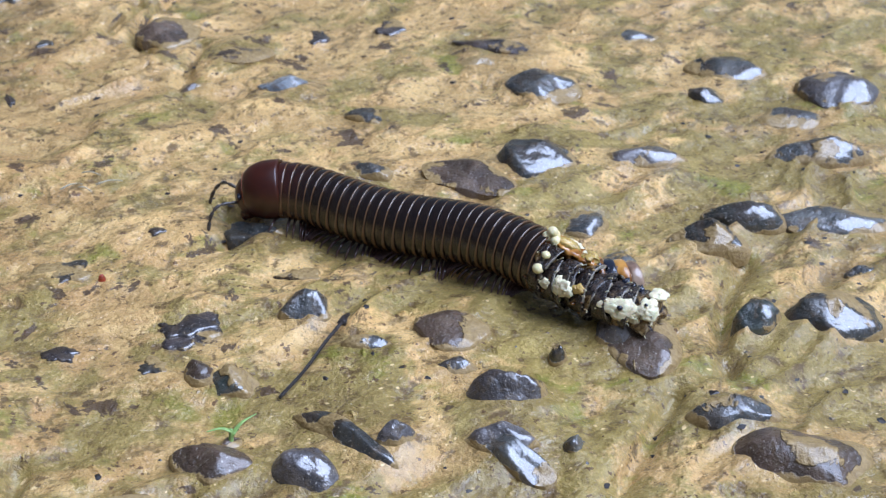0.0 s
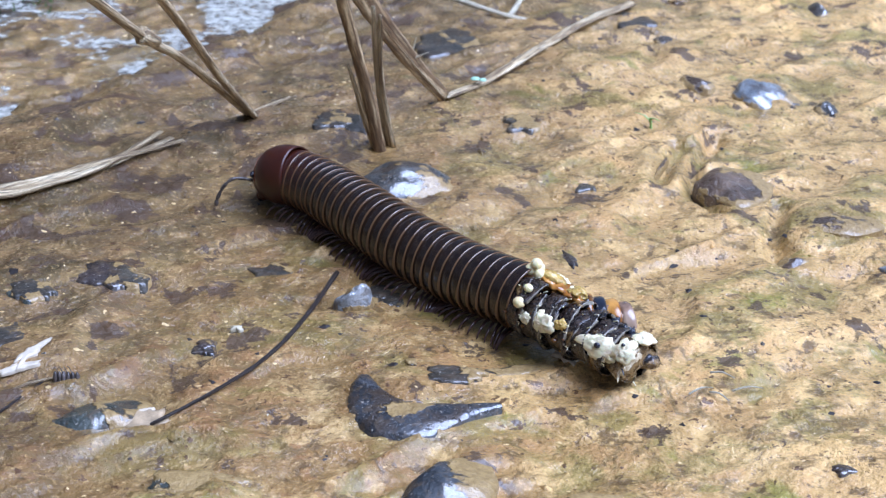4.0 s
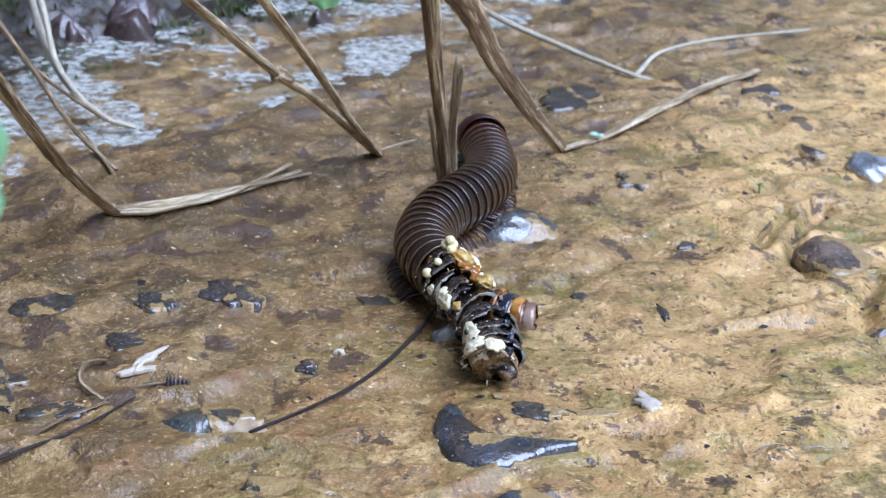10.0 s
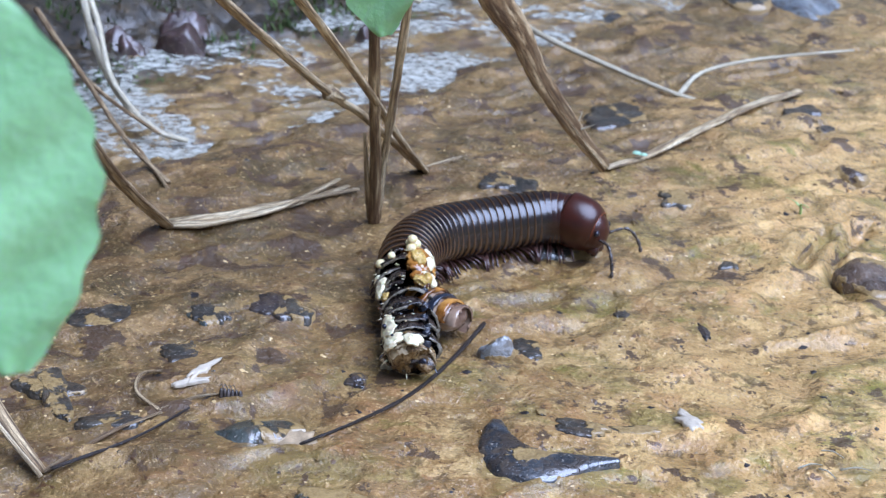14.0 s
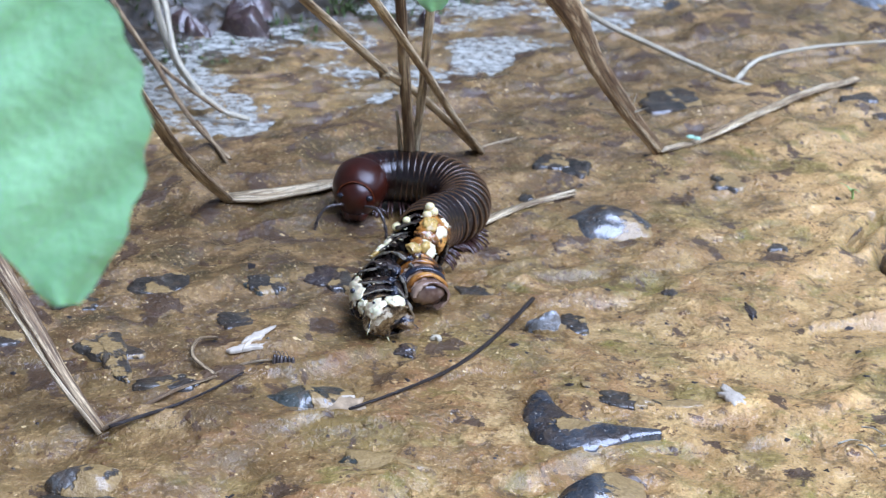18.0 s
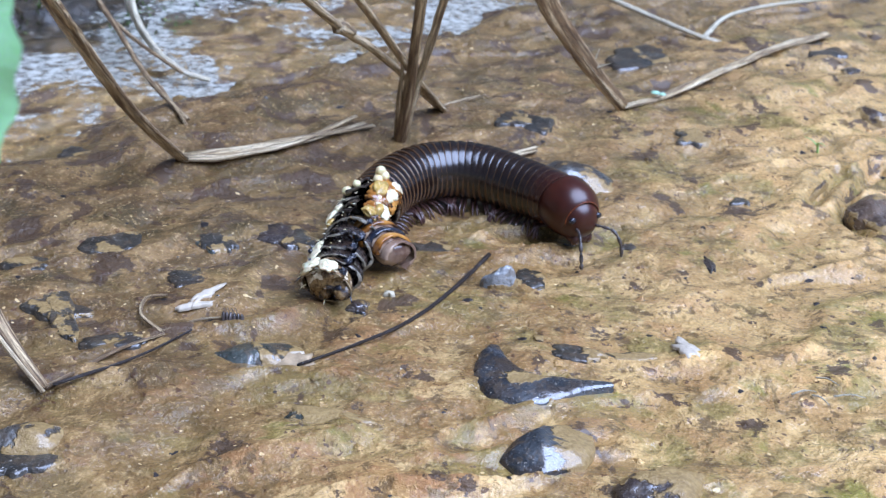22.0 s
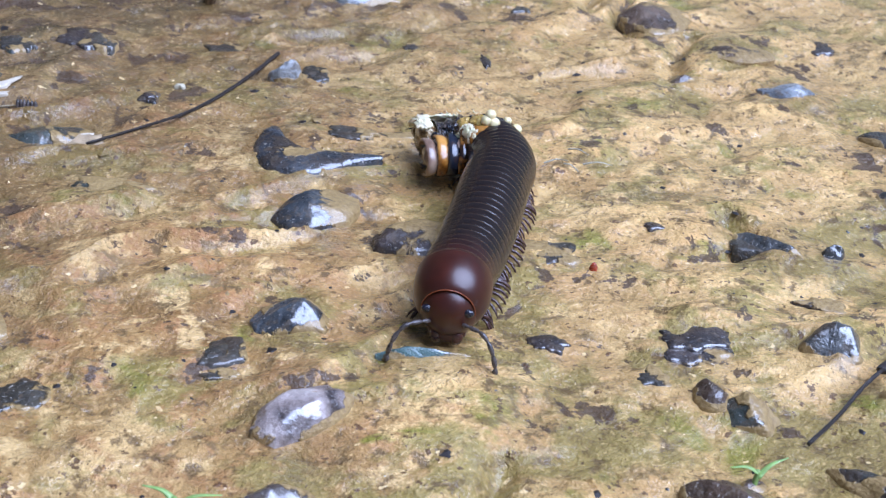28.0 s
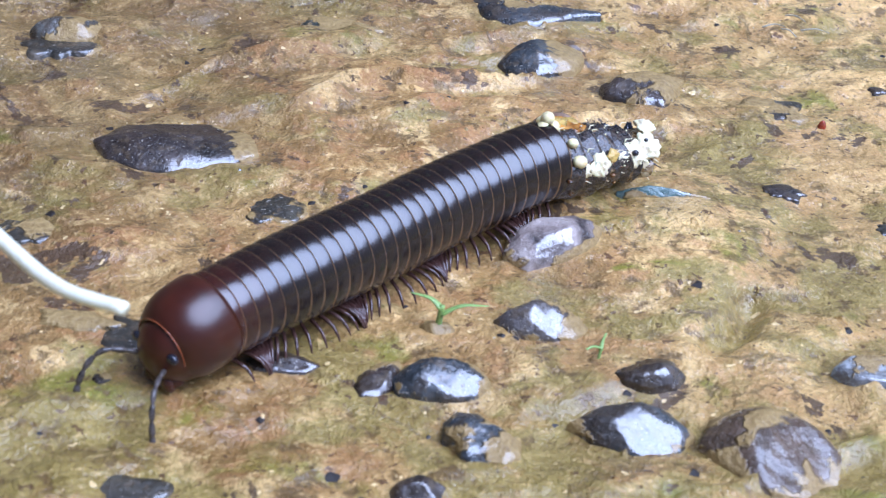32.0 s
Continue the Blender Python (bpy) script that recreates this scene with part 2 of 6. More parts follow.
def mud_material():
    """Wet clay: soft tan, rosy and olive clouds drawn out along the flow, algae, crisp bare spots, a few specks, and a film of water."""
    m, nt, b = shader("wet_mud")
    v = coords(nt, world_space=True)
    sep = nt.nodes.new("ShaderNodeSeparateXYZ")
    nt.links.new(v, sep.inputs[0])
    flow = nt.nodes.new("ShaderNodeMapping")
    flow.inputs["Rotation"].default_value = (0, 0, radians(-32))
    flow.inputs["Scale"].default_value = (0.78, 1.0, 1.0)
    nt.links.new(v, flow.inputs["Vector"])
    fv = flow.outputs["Vector"]
    damp = nt.nodes.new("ShaderNodeAttribute")
    damp.attribute_name = "damp"
    broad = noise_tex(nt, v, 34, 4, 0.5, 0.8)
    cloud = noise_tex(nt, v, 110, 7, 0.66, 0.25)
    streak = noise_tex(nt, fv, 135, 6, 0.64, 0.25)
    clots = noise_tex(nt, v, 280, 6, 0.68, 0.2)
    grain = noise_tex(nt, v, 1250, 4, 0.7)
    col = ramp(nt, broad, [(0.36, (0.190, 0.110, 0.048)), (0.46, (0.310, 0.195, 0.096)), (0.55, (0.400, 0.270, 0.145)), (0.66, (0.580, 0.440, 0.270))])
    col = mixc(nt, ramp(nt, cloud, [(0.50, grey(0)), (0.56, grey(0.75))]), col, (0.330, 0.176, 0.100))
    col = mixc(nt, ramp(nt, cloud, [(0.38, grey(0.75)), (0.44, grey(0))]), col, (0.690, 0.545, 0.355))
    col = mixc(nt, ramp(nt, streak, [(0.55, grey(0)), (0.61, grey(0.7))]), col, (0.690, 0.540, 0.340))
    # paler away from the puddle: wet glare on that side, put into the colour
    east_glare = ramp(nt, sep.outputs["X"], [(0.015, grey(0)), (0.085, grey(0.62))])
    col = mixc(nt, east_glare, col, (0.660, 0.490, 0.285))
    # algae: thick on the pebbly side, a thin olive film elsewhere
    side = ramp(nt, maths(nt, 'ADD', maths(nt, 'MULTIPLY', sep.outputs["X"], 2.2), maths(nt, 'MULTIPLY', sep.outputs["Y"], -3.5)), [(0.04, grey(0)), (0.34, grey(1))])
    al = noise_tex(nt, fv, 66, 7, 0.68, 0.3)
    alg = maths(nt, 'ADD', al, maths(nt, 'MULTIPLY', side, 0.10))
    acol = ramp(nt, clots, [(0.34, (0.120, 0.108, 0.034)), (0.5, (0.205, 0.185, 0.066)), (0.66, (0.310, 0.280, 0.122))])
    col = mixc(nt, ramp(nt, alg, [(0.512, grey(0)), (0.590, grey(0.85))]), col, acol)
    bright = maths(nt, 'ADD', noise_tex(nt, fv, 85, 4, 0.6, 0.5), maths(nt, 'MULTIPLY', side, 0.035))
    col = mixc(nt, ramp(nt, bright, [(0.615, grey(0)), (0.690, grey(0.8))]), col, (0.160, 0.200, 0.025))
    # brown silt on the side of the puddle
    away = maths(nt, 'ADD', maths(nt, 'MULTIPLY', sep.outputs["X"], -3.1), maths(nt, 'MULTIPLY', sep.outputs["Y"], 1.85))
    silt = ramp(nt, away, [(-0.08, grey(0)), (0.06, grey(0.30)), (0.27, grey(0.88))])
    col = mixc(nt, silt, col, ramp(nt, streak, [(0.38, (0.030, 0.022, 0.011)), (0.48, (0.085, 0.057, 0.030)), (0.60, (0.190, 0.132, 0.078))]))
    shade = noise_tex(nt, v, 62, 6, 0.62, 0.3)
    col = mixc(nt, maths(nt, 'MULTIPLY', ramp(nt, shade, [(0.53, grey(0)), (0.60, grey(0.9))]), silt), col, ramp(nt, clots, [(0.38, (0.026, 0.024, 0.012)), (0.62, (0.078, 0.062, 0.034))]))
    # dark silt settled in lines along the flow; darker brown in hollows and round stones
    lines = maths(nt, 'ABSOLUTE', maths(nt, 'SUBTRACT', noise_tex(nt, fv, 52, 5, 0.6, 0.5), 0.5))
    keep = ramp(nt, cloud, [(0.44, grey(0)), (0.56, grey(0.75))])
    col = mixc(nt, maths(nt, 'MULTIPLY', ramp(nt, lines, [(0.008, grey(1)), (0.026, grey(0))]), keep), col, (0.120, 0.090, 0.045))
    col = mixc(nt, maths(nt, 'MULTIPLY', damp.outputs["Fac"], 0.42), col, (0.165, 0.125, 0.062))
    # clay grain, dark bare spots, brown specks, sand
    col = mixc(nt, ramp(nt, clots, [(0.375, grey(0.85)), (0.435, grey(0))]), col, (0.100, 0.066, 0.034))
    col = mixc(nt, ramp(nt, grain, [(0.38, grey(0.38)), (0.47, grey(0))]), col, (0.130, 0.080, 0.042))
    col = mixc(nt, ramp(nt, grain, [(0.55, grey(0)), (0.66, grey(0.36))]), col, (0.660, 0.520, 0.360))
    spots = maths(nt, 'ADD', noise_tex(nt, v, 98, 6, 0.66, 0.3), maths(nt, 'SUBTRACT', maths(nt, 'MULTIPLY', silt, 0.062), maths(nt, 'MULTIPLY', side, 0.045)))
    col = mixc(nt, ramp(nt, spots, [(0.606, grey(0)), (0.618, grey(0.92))]), col, mixc(nt, clots, (0.030, 0.020, 0.018), (0.100, 0.066, 0.050)))
    crumbs = noise_tex(nt, v, 560, 4, 0.64)
    col = mixc(nt, ramp(nt, crumbs, [(0.630, grey(0)), (0.650, grey(0.85))]), col, (0.070, 0.034, 0.022))
    sand = noise_tex(nt, fv, 900, 1, 0.3)
    col = mixc(nt, ramp(nt, sand, [(0.755, grey(0)), (0.775, grey(0.7))]), col, (0.70, 0.60, 0.45))
    soil = nt.nodes.new("ShaderNodeAttribute")
    soil.attribute_name = "soil"
    col = mixc(nt, soil.outputs["Fac"], col, ramp(nt, clots, [(0.35, (0.008, 0.007, 0.005)), (0.55, (0.030, 0.024, 0.016)), (0.68, (0.075, 0.060, 0.042))]))
    warm = nt.nodes.new("ShaderNodeMix")
    warm.data_type = 'RGBA'
    warm.blend_type = 'MULTIPLY'
    warm.inputs["Factor"].default_value = 1.0
    nt.links.new(col, warm.inputs["A"])
    warm.inputs["B"].default_value = (1.40, 1.15, 0.735, 1)
    nt.links.new(warm.outputs["Result"], b.inputs["Base Color"])
    wetn = maths(nt, 'ADD', noise_tex(nt, fv, 60, 4, 0.55), maths(nt, 'MULTIPLY', damp.outputs["Fac"], 0.26))
    nt.links.new(ramp(nt, wetn, [(0.45, grey(0.66)), (0.66, grey(0.34))]), b.inputs["Roughness"])
    nt.links.new(ramp(nt, wetn, [(0.40, grey(0.25)), (0.52, grey(1.0))]), b.inputs["Coat Weight"])
    b.inputs["Specular IOR Level"].default_value = 0.25
    b.inputs["Coat IOR"].default_value = 1.42
    nt.links.new(ramp(nt, wetn, [(0.44, grey(0.24)), (0.68, grey(0.10))]), b.inputs["Coat Roughness"])
    h = maths(nt, 'ADD', maths(nt, 'ADD', maths(nt, 'MULTIPLY', streak, 0.45), maths(nt, 'MULTIPLY', cloud, 0.9)), maths(nt, 'MULTIPLY', clots, 0.85))
    h = maths(nt, 'ADD', h, maths(nt, 'MULTIPLY', grain, 0.12))
    bump(nt, b, h, 0.0019)
    film = node(nt, "ShaderNodeBump", Distance=0.0019)
    nt.links.new(ramp(nt, damp.outputs["Fac"], [(0.2, grey(1.0)), (0.8, grey(0.4))]), film.inputs["Strength"])
    nt.links.new(maths(nt, 'ADD', maths(nt, 'ADD', maths(nt, 'MULTIPLY', streak, 0.45), maths(nt, 'MULTIPLY', cloud, 0.8)), maths(nt, 'MULTIPLY', clots, 0.50)), film.inputs["Height"])
    nt.links.new(film.outputs["Normal"], b.inputs["Coat Normal"])
    return m


MUD = mud_material()


def simple(name, colour, roughness=0.5, coat=0.0, scale=600, spread=0.35, sub=0.0):
    lo = tuple(c * (1 - spread) for c in colour)
    hi = tuple(min(1.0, c * (1 + spread)) for c in colour)
    m = mottled(name, [(0.3, lo), (0.7, hi)], scale, roughness, 0.00015, 5.0, coat)
    if sub:
        b = m.node_tree.nodes["Principled BSDF"]
        b.inputs["Subsurface Weight"].default_value = sub
        b.inputs["Subsurface Radius"].default_value = (0.001, 0.0007, 0.0004)
    return m


def cuticle(name, lo, hi, rim, roughness=0.24):
    """Millipede armour: dark glossy ring with a paler hind margin; object colour red mixes it towards red-brown."""
    m, nt, b = shader(name)
    tc = nt.nodes.new("ShaderNodeTexCoord")
    sep = nt.nodes.new("ShaderNodeSeparateXYZ")
    nt.links.new(tc.outputs["Object"], sep.inputs[0])
    v = coords(nt)
    n1 = noise_tex(nt, v, 500, 4)
    n2 = noise_tex(nt, v, 3500, 3)
    base = ramp(nt, n1, [(0.3, lo), (0.7, hi)])
    oi = nt.nodes.new("ShaderNodeObjectInfo")
    oc = nt.nodes.new("ShaderNodeSeparateColor")
    nt.links.new(oi.outputs["Color"], oc.inputs[0])
    base = mixc(nt, oc.outputs[0], base, ramp(nt, n1, [(0.3, (0.030, 0.0055, 0.003)), (0.7, (0.056, 0.011, 0.005))]))
    # hind margin along the ring's own length, broader and more golden low on the flank
    low = ramp(nt, maths(nt, 'ADD', maths(nt, 'MULTIPLY', sep.outputs["Z"], -110), 0.5), [(0.35, grey(0.0)), (0.75, grey(1.0))])
    edge = maths(nt, 'ADD', sep.outputs["Y"], maths(nt, 'MULTIPLY', maths(nt, 'SUBTRACT', n1, 0.5), 0.0003))
    edge = maths(nt, 'SUBTRACT', edge, maths(nt, 'MULTIPLY', low, 0.00045))
    edge = ramp(nt, maths(nt, 'ADD', maths(nt, 'MULTIPLY', edge, 400), 0.5), [(0.0, grey(1)), (0.035, grey(0.8)), (0.060, grey(0))])
    base = mixc(nt, maths(nt, 'MULTIPLY', edge, oc.outputs[1]), base, rim)
    nt.links.new(base, b.inputs["Base Color"])
    nt.links.new(ramp(nt, n2, [(0.3, grey(roughness - 0.03)), (0.7, grey(roughness + 0.04))]), b.inputs["Roughness"])
    b.inputs["IOR"].default_value = 1.62
    b.inputs["Coat Weight"].default_value = 0.0
    b.inputs["Coat Roughness"].default_value = 0.12
    bump(nt, b, n2, 0.000006)
    return m


CUTICLE = cuticle("dark_cuticle", (0.008, 0.0042, 0.0032), (0.017, 0.0080, 0.0052), (0.150, 0.075, 0.034), 0.215)


def torn_skin():
    """Torn rings: black skin with ragged white films; object colour red sets how much, most on the upper flank away from the split."""
    m, nt, b = shader("torn_skin")
    tc = nt.nodes.new("ShaderNodeTexCoord")
    sep = nt.nodes.new("ShaderNodeSeparateXYZ")
    nt.links.new(tc.outputs["Object"], sep.inputs[0])
    v = coords(nt)
    oi = nt.nodes.new("ShaderNodeObjectInfo")
    oc = nt.nodes.new("ShaderNodeSeparateColor")
    nt.links.new(oi.outputs["Color"], oc.inputs[0])
    n1 = noise_tex(nt, v, 210, 3, 0.5, 1.0)
    n2 = noise_tex(nt, v, 1600, 4, 0.7)
    up = maths(nt, 'ADD', maths(nt, 'MULTIPLY', sep.outputs["X"], -11), maths(nt, 'MULTIPLY', sep.outputs["Z"], 16))
    val = maths(nt, 'ADD', maths(nt, 'ADD', n1, up), maths(nt, 'MULTIPLY', oc.outputs[0], 0.5))
    col = ramp(nt, n2, [(0.35, (0.006, 0.005, 0.006)), (0.55, (0.026, 0.015, 0.011)), (0.68, (0.095, 0.050, 0.024))])
    col = mixc(nt, ramp(nt, val, [(0.70, grey(0)), (0.74, grey(0.8))]), col, ramp(nt, n2, [(0.4, (0.10, 0.045, 0.012)), (0.6, (0.36, 0.22, 0.08))]))
    col = mixc(nt, ramp(nt, val, [(0.89, grey(0)), (0.91, grey(1))]), col, ramp(nt, n2, [(0.35, (0.62, 0.46, 0.26)), (0.6, (0.90, 0.79, 0.57))]))
    edge = ramp(nt, maths(nt, 'ADD', maths(nt, 'ADD', maths(nt, 'MULTIPLY', sep.outputs["Y"], 400), 0.5), maths(nt, 'MULTIPLY', n1, 0.12)), [(0.055, grey(1)), (0.085, grey(0))])
    col = mixc(nt, maths(nt, 'MULTIPLY', edge, oc.outputs[1]), col, (0.50, 0.43, 0.30))
    nt.links.new(col, b.inputs["Base Color"])
    nt.links.new(ramp(nt, n2, [(0.3, grey(0.15)), (0.7, grey(0.42))]), b.inputs["Roughness"])
    b.inputs["Coat Weight"].default_value = 0.6
    b.inputs["Coat Roughness"].default_value = 0.1
    bump(nt, b, maths(nt, 'ADD', n1, maths(nt, 'MULTIPLY', n2, 0.5)), 0.0007)
    return m


TORNSKIN = torn_skin()
HEADRED = mottled("red_brown_cuticle", [(0.3, (0.036, 0.0065, 0.0028)), (0.7, (0.066, 0.012, 0.0050))], 300, 0.32, 0.00001, 8, 0.15, rough_span=0.03)
FACE = mottled("dark_face", [(0.3, (0.02, 0.012, 0.012)), (0.7, (0.09, 0.02, 0.012))], 450, 0.22, 0.00005, 6, 0.4)
LEGS = mottled("wine_red_legs", [(0.3, (0.034, 0.012, 0.010)), (0.7, (0.11, 0.052, 0.042))], 900, 0.2, 0.00004, 4, 0.3)
FEELER = mottled("grey_feeler", [(0.3, (0.026, 0.020, 0.018)), (0.7, (0.14, 0.112, 0.10))], 900, 0.3, 0.00004, 4, 0.3)
EGG = simple("cream_egg", (1.0, 0.78, 0.43), 0.3, 0.4, 900, 0.15, 0.3)
PULP = simple("white_pulp", (1.0, 0.79, 0.51), 0.4, 0.3, 800, 0.22, 0.2)
FLESH = mottled("amber_flesh", [(0.40, (0.010, 0.005, 0.004)), (0.52, (0.12, 0.042, 0.010)), (0.60, (0.36, 0.16, 0.040)), (0.68, (0.70, 0.48, 0.22))], 330, 0.18, 0.0004, 5, 0.8)
AMBER = mottled("amber_plate", [(0.38, (0.022, 0.008, 0.004)), (0.48, (0.32, 0.11, 0.016)), (0.64, (0.72, 0.33, 0.075))], 230, 0.2, 0.00006, 6, 0.8, rough_span=0.06)
BLUEBLACK = mottled("blue_black_plate", [(0.35, (0.008, 0.010, 0.016)), (0.6, (0.022, 0.026, 0.040)), (0.75, (0.08, 0.035, 0.015))], 190, 0.16, 0.00005, 6, 0.8, rough_span=0.05)
ROSY = mottled("rosy_plate", [(0.35, (0.12, 0.060, 0.04)), (0.5, (0.34, 0.21, 0.14)), (0.7, (0.62, 0.46, 0.32))], 190, 0.22, 0.00006, 6, 0.8, rough_span=0.06)
YOLK = simple("yellow_yolk", (0.56, 0.36, 0.10), 0.25, 0.6, 700, 0.35, 0.3)
BLACKDOT = simple("black_dot", (0.012, 0.012, 0.02), 0.25, 0.5)
STRAW = fibrous("dry_straw", [(0.36, (0.15, 0.085, 0.042)), (0.5, (0.54, 0.385, 0.205)), (0.64, (0.97, 0.80, 0.52))])
STALK = fibrous("brown_stalk", [(0.36, (0.095, 0.048, 0.022)), (0.50, (0.26, 0.155, 0.074)), (0.64, (0.72, 0.54, 0.31))])
PALEROOT = fibrous("pale_root", [(0.3, (0.44, 0.36, 0.24)), (0.6, (0.74, 0.67, 0.48)), (0.8, (0.90, 0.87, 0.68))])
TWIG = fibrous("dark_twig", [(0.3, (0.013, 0.008, 0.006)), (0.7, (0.040, 0.023, 0.016))], 0.5, 0.0002, 0.1)
SPROUT = simple("fresh_sprout", (0.28, 0.44, 0.13), 0.4, 0.2, 500, 0.3, 0.2)
MOSS = mottled("moss", [(0.3, (0.03, 0.055, 0.01)), (0.7, (0.10, 0.17, 0.03))], 400, 0.8, 0.0005, 5)
FLAKE = simple("pale_flake", (0.64, 0.54, 0.41), 0.35, 0.3, 500, 0.25)
WHITESTRAW = simple("white_straw", (1.0, 0.92, 0.68), 0.45, 0.2, 300, 0.12)
REDSEED = simple("red_seed", (0.34, 0.05, 0.02), 0.3, 0.4)


def leaf_material():
    m, nt, b = shader("mint_leaf")
    v = coords(nt)
    n1 = noise_tex(nt, v, 120, 4)
    n2 = noise_tex(nt, v, 700, 4)
    col = ramp(nt, n1, [(0.3, (0.17, 0.39, 0.17)), (0.7, (0.26, 0.51, 0.245))])
    col = mixc(nt, maths(nt, 'MULTIPLY', n2, 0.3), col, (0.37, 0.61, 0.34))
    nt.links.new(col, b.inputs["Base Color"])
    b.inputs["Roughness"].default_value = 0.5
    b.inputs["Transmission Weight"].default_value = 0.0
    b.inputs["Subsurface Weight"].default_value = 0.6
    b.inputs["Subsurface Radius"].default_value = (0.003, 0.005, 0.002)
    bump(nt, b, n2, 0.0002)
    return m


LEAF = leaf_material()


def water_material():
    """Clear water, with bluish sky glare painted over it in drawn-out patches."""
    m, nt, b = shader("puddle_water")
    v = coords(nt, world_space=True)
    n1 = noise_tex(nt, v, 34, 7, 0.62, 1.0)
    n2 = noise_tex(nt, v, 420, 4, 0.6)
    # mask of the patches where reflected sky is painted on
    film = ramp(nt, maths(nt, 'ADD', n1, maths(nt, 'MULTIPLY', n2, 0.22)), [(0.600, grey(0)), (0.640, grey(0.62)), (0.74, grey(0.85))])
    b.inputs["Base Color"].default_value = (0.95, 0.97, 0.97, 1)
    b.inputs["Transmission Weight"].default_value = 1.0
    b.inputs["IOR"].default_value = 1.33
    b.inputs["Roughness"].default_value = 0.02
    bump(nt, b, maths(nt, 'ADD', noise_tex(nt, v, 190, 3), maths(nt, 'MULTIPLY', film, 0.3)), 0.0005)
    # pale opaque colour that stands in for the sky's reflection
    top = nt.nodes.new("ShaderNodeBsdfPrincipled")
    nt.links.new(ramp(nt, n2, [(0.36, (0.15, 0.14, 0.115)), (0.48, (0.36, 0.36, 0.31)), (0.62, (0.60, 0.60, 0.52))]), top.inputs["Base Color"])
    top.inputs["Roughness"].default_value = 0.25
    mix = nt.nodes.new("ShaderNodeMixShader")
    nt.links.new(film, mix.inputs[0])
    nt.links.new(b.outputs[0], mix.inputs[1])
    nt.links.new(top.outputs[0], mix.inputs[2])
    nt.links.new(mix.outputs[0], nt.nodes["Material Output"].inputs["Surface"])
    return m


WATER = water_material()


# ---- shaping helpers ----
def mesh_ob(name, verts, faces, material, parent=None, smooth=True, label=""):
    me = bpy.data.meshes.new(name)
    me.from_pydata([tuple(v) for v in verts], [], [tuple(f) for f in faces])
    me.update()
    if smooth:
        me.polygons.foreach_set("use_smooth", [True] * len(me.polygons))
    if material:
        me.materials.append(material)
    ob = new(name, me)
    if parent:
        ob.parent = parent
    if label:
        tagged(ob, label)
    return ob


def part(name, bm, material, parent, label="", smooth=True):
    me = bpy.data.meshes.new(name)
    bm.to_mesh(me)
    bm.free()
    if smooth:
        me.polygons.foreach_set("use_smooth", [True] * len(me.polygons))
    me.materials.append(material)
    ob = new(name, me)
    ob.parent = parent
    if label:
        tagged(ob, label)
    return ob


TABLE = np.random.RandomState(7).rand(256, 256)


def vnoise(x, y, seed=0):
    x, y = np.asarray(x, float) + seed * 17.31, np.asarray(y, float) + seed * 9.77
    xi, yi = np.floor(x).astype(int), np.floor(y).astype(int)
    fx, fy = x - xi, y - yi
    fx, fy = fx * fx * (3 - 2 * fx), fy * fy * (3 - 2 * fy)
    a, b = TABLE[xi % 256, yi % 256], TABLE[(xi + 1) % 256, yi % 256]
    c, d = TABLE[xi % 256, (yi + 1) % 256], TABLE[(xi + 1) % 256, (yi + 1) % 256]
    return (a * (1 - fx) + b * fx) * (1 - fy) + (c * (1 - fx) + d * fx) * fy


def fbm(x, y, seed=0, octaves=4):
    out, amp, tot = 0.0, 1.0, 0.0
    for k in range(octaves):
        out = out + amp * (vnoise(x * 2 ** k, y * 2 ** k, seed + k) - 0.5)
        tot += amp
        amp *= 0.5
    return out / tot


def step(a, b, x):
    t = np.clip((x - a) / (b - a), 0, 1)
    return t * t * (3 - 2 * t)


MOUNDS = []


# furrows worn into the mud
FURROWS = [
    [(0.1751, 0.0035), (0.1669, -0.0062), (0.1604, -0.018), (0.1577, -0.0259)],
    [(0.1477, -0.0282), (0.1397, -0.0372), (0.1307, -0.0462)],
    [(0.0919, 0.0434), (0.0954, 0.0372), (0.0901, 0.0327)],
    [(0.0989, 0.1528), (0.0892, 0.1381), (0.087, 0.1256), (0.0887, 0.1195)],
    [(0.1004, 0.1198), (0.0949, 0.1088), (0.0931, 0.0983)],
    [(0.0902, 0.149), (0.0806, 0.131)],
    [(0.0521, -0.0184), (0.0506, -0.0246), (0.0467, -0.0293)],
]


def furrow_depth(x, y):
    z = np.zeros_like(x)
    for line in FURROWS:
        for (ax, ay), (bx, by) in zip(line, line[1:]):
            dx, dy = bx - ax, by - ay
            u = np.clip(((x - ax) * dx + (y - ay) * dy) / (dx * dx + dy * dy), 0, 1)
            d = np.hypot(x - ax - u * dx, y - ay - u * dy) + 0.0012 * fbm(x * 200, y * 200, 90, 2)
            z = np.minimum(z, -0.0026 * np.exp(-(d / 0.0018) ** 2))
    return z


def bank_depth(x, y):
    """How far a place lies beyond the puddle's near shore, in metres."""
    return (y - 0.190) - 1.15 * (x + 0.025) + 0.022 * fbm(x * 34, y * 34, 40, 4)


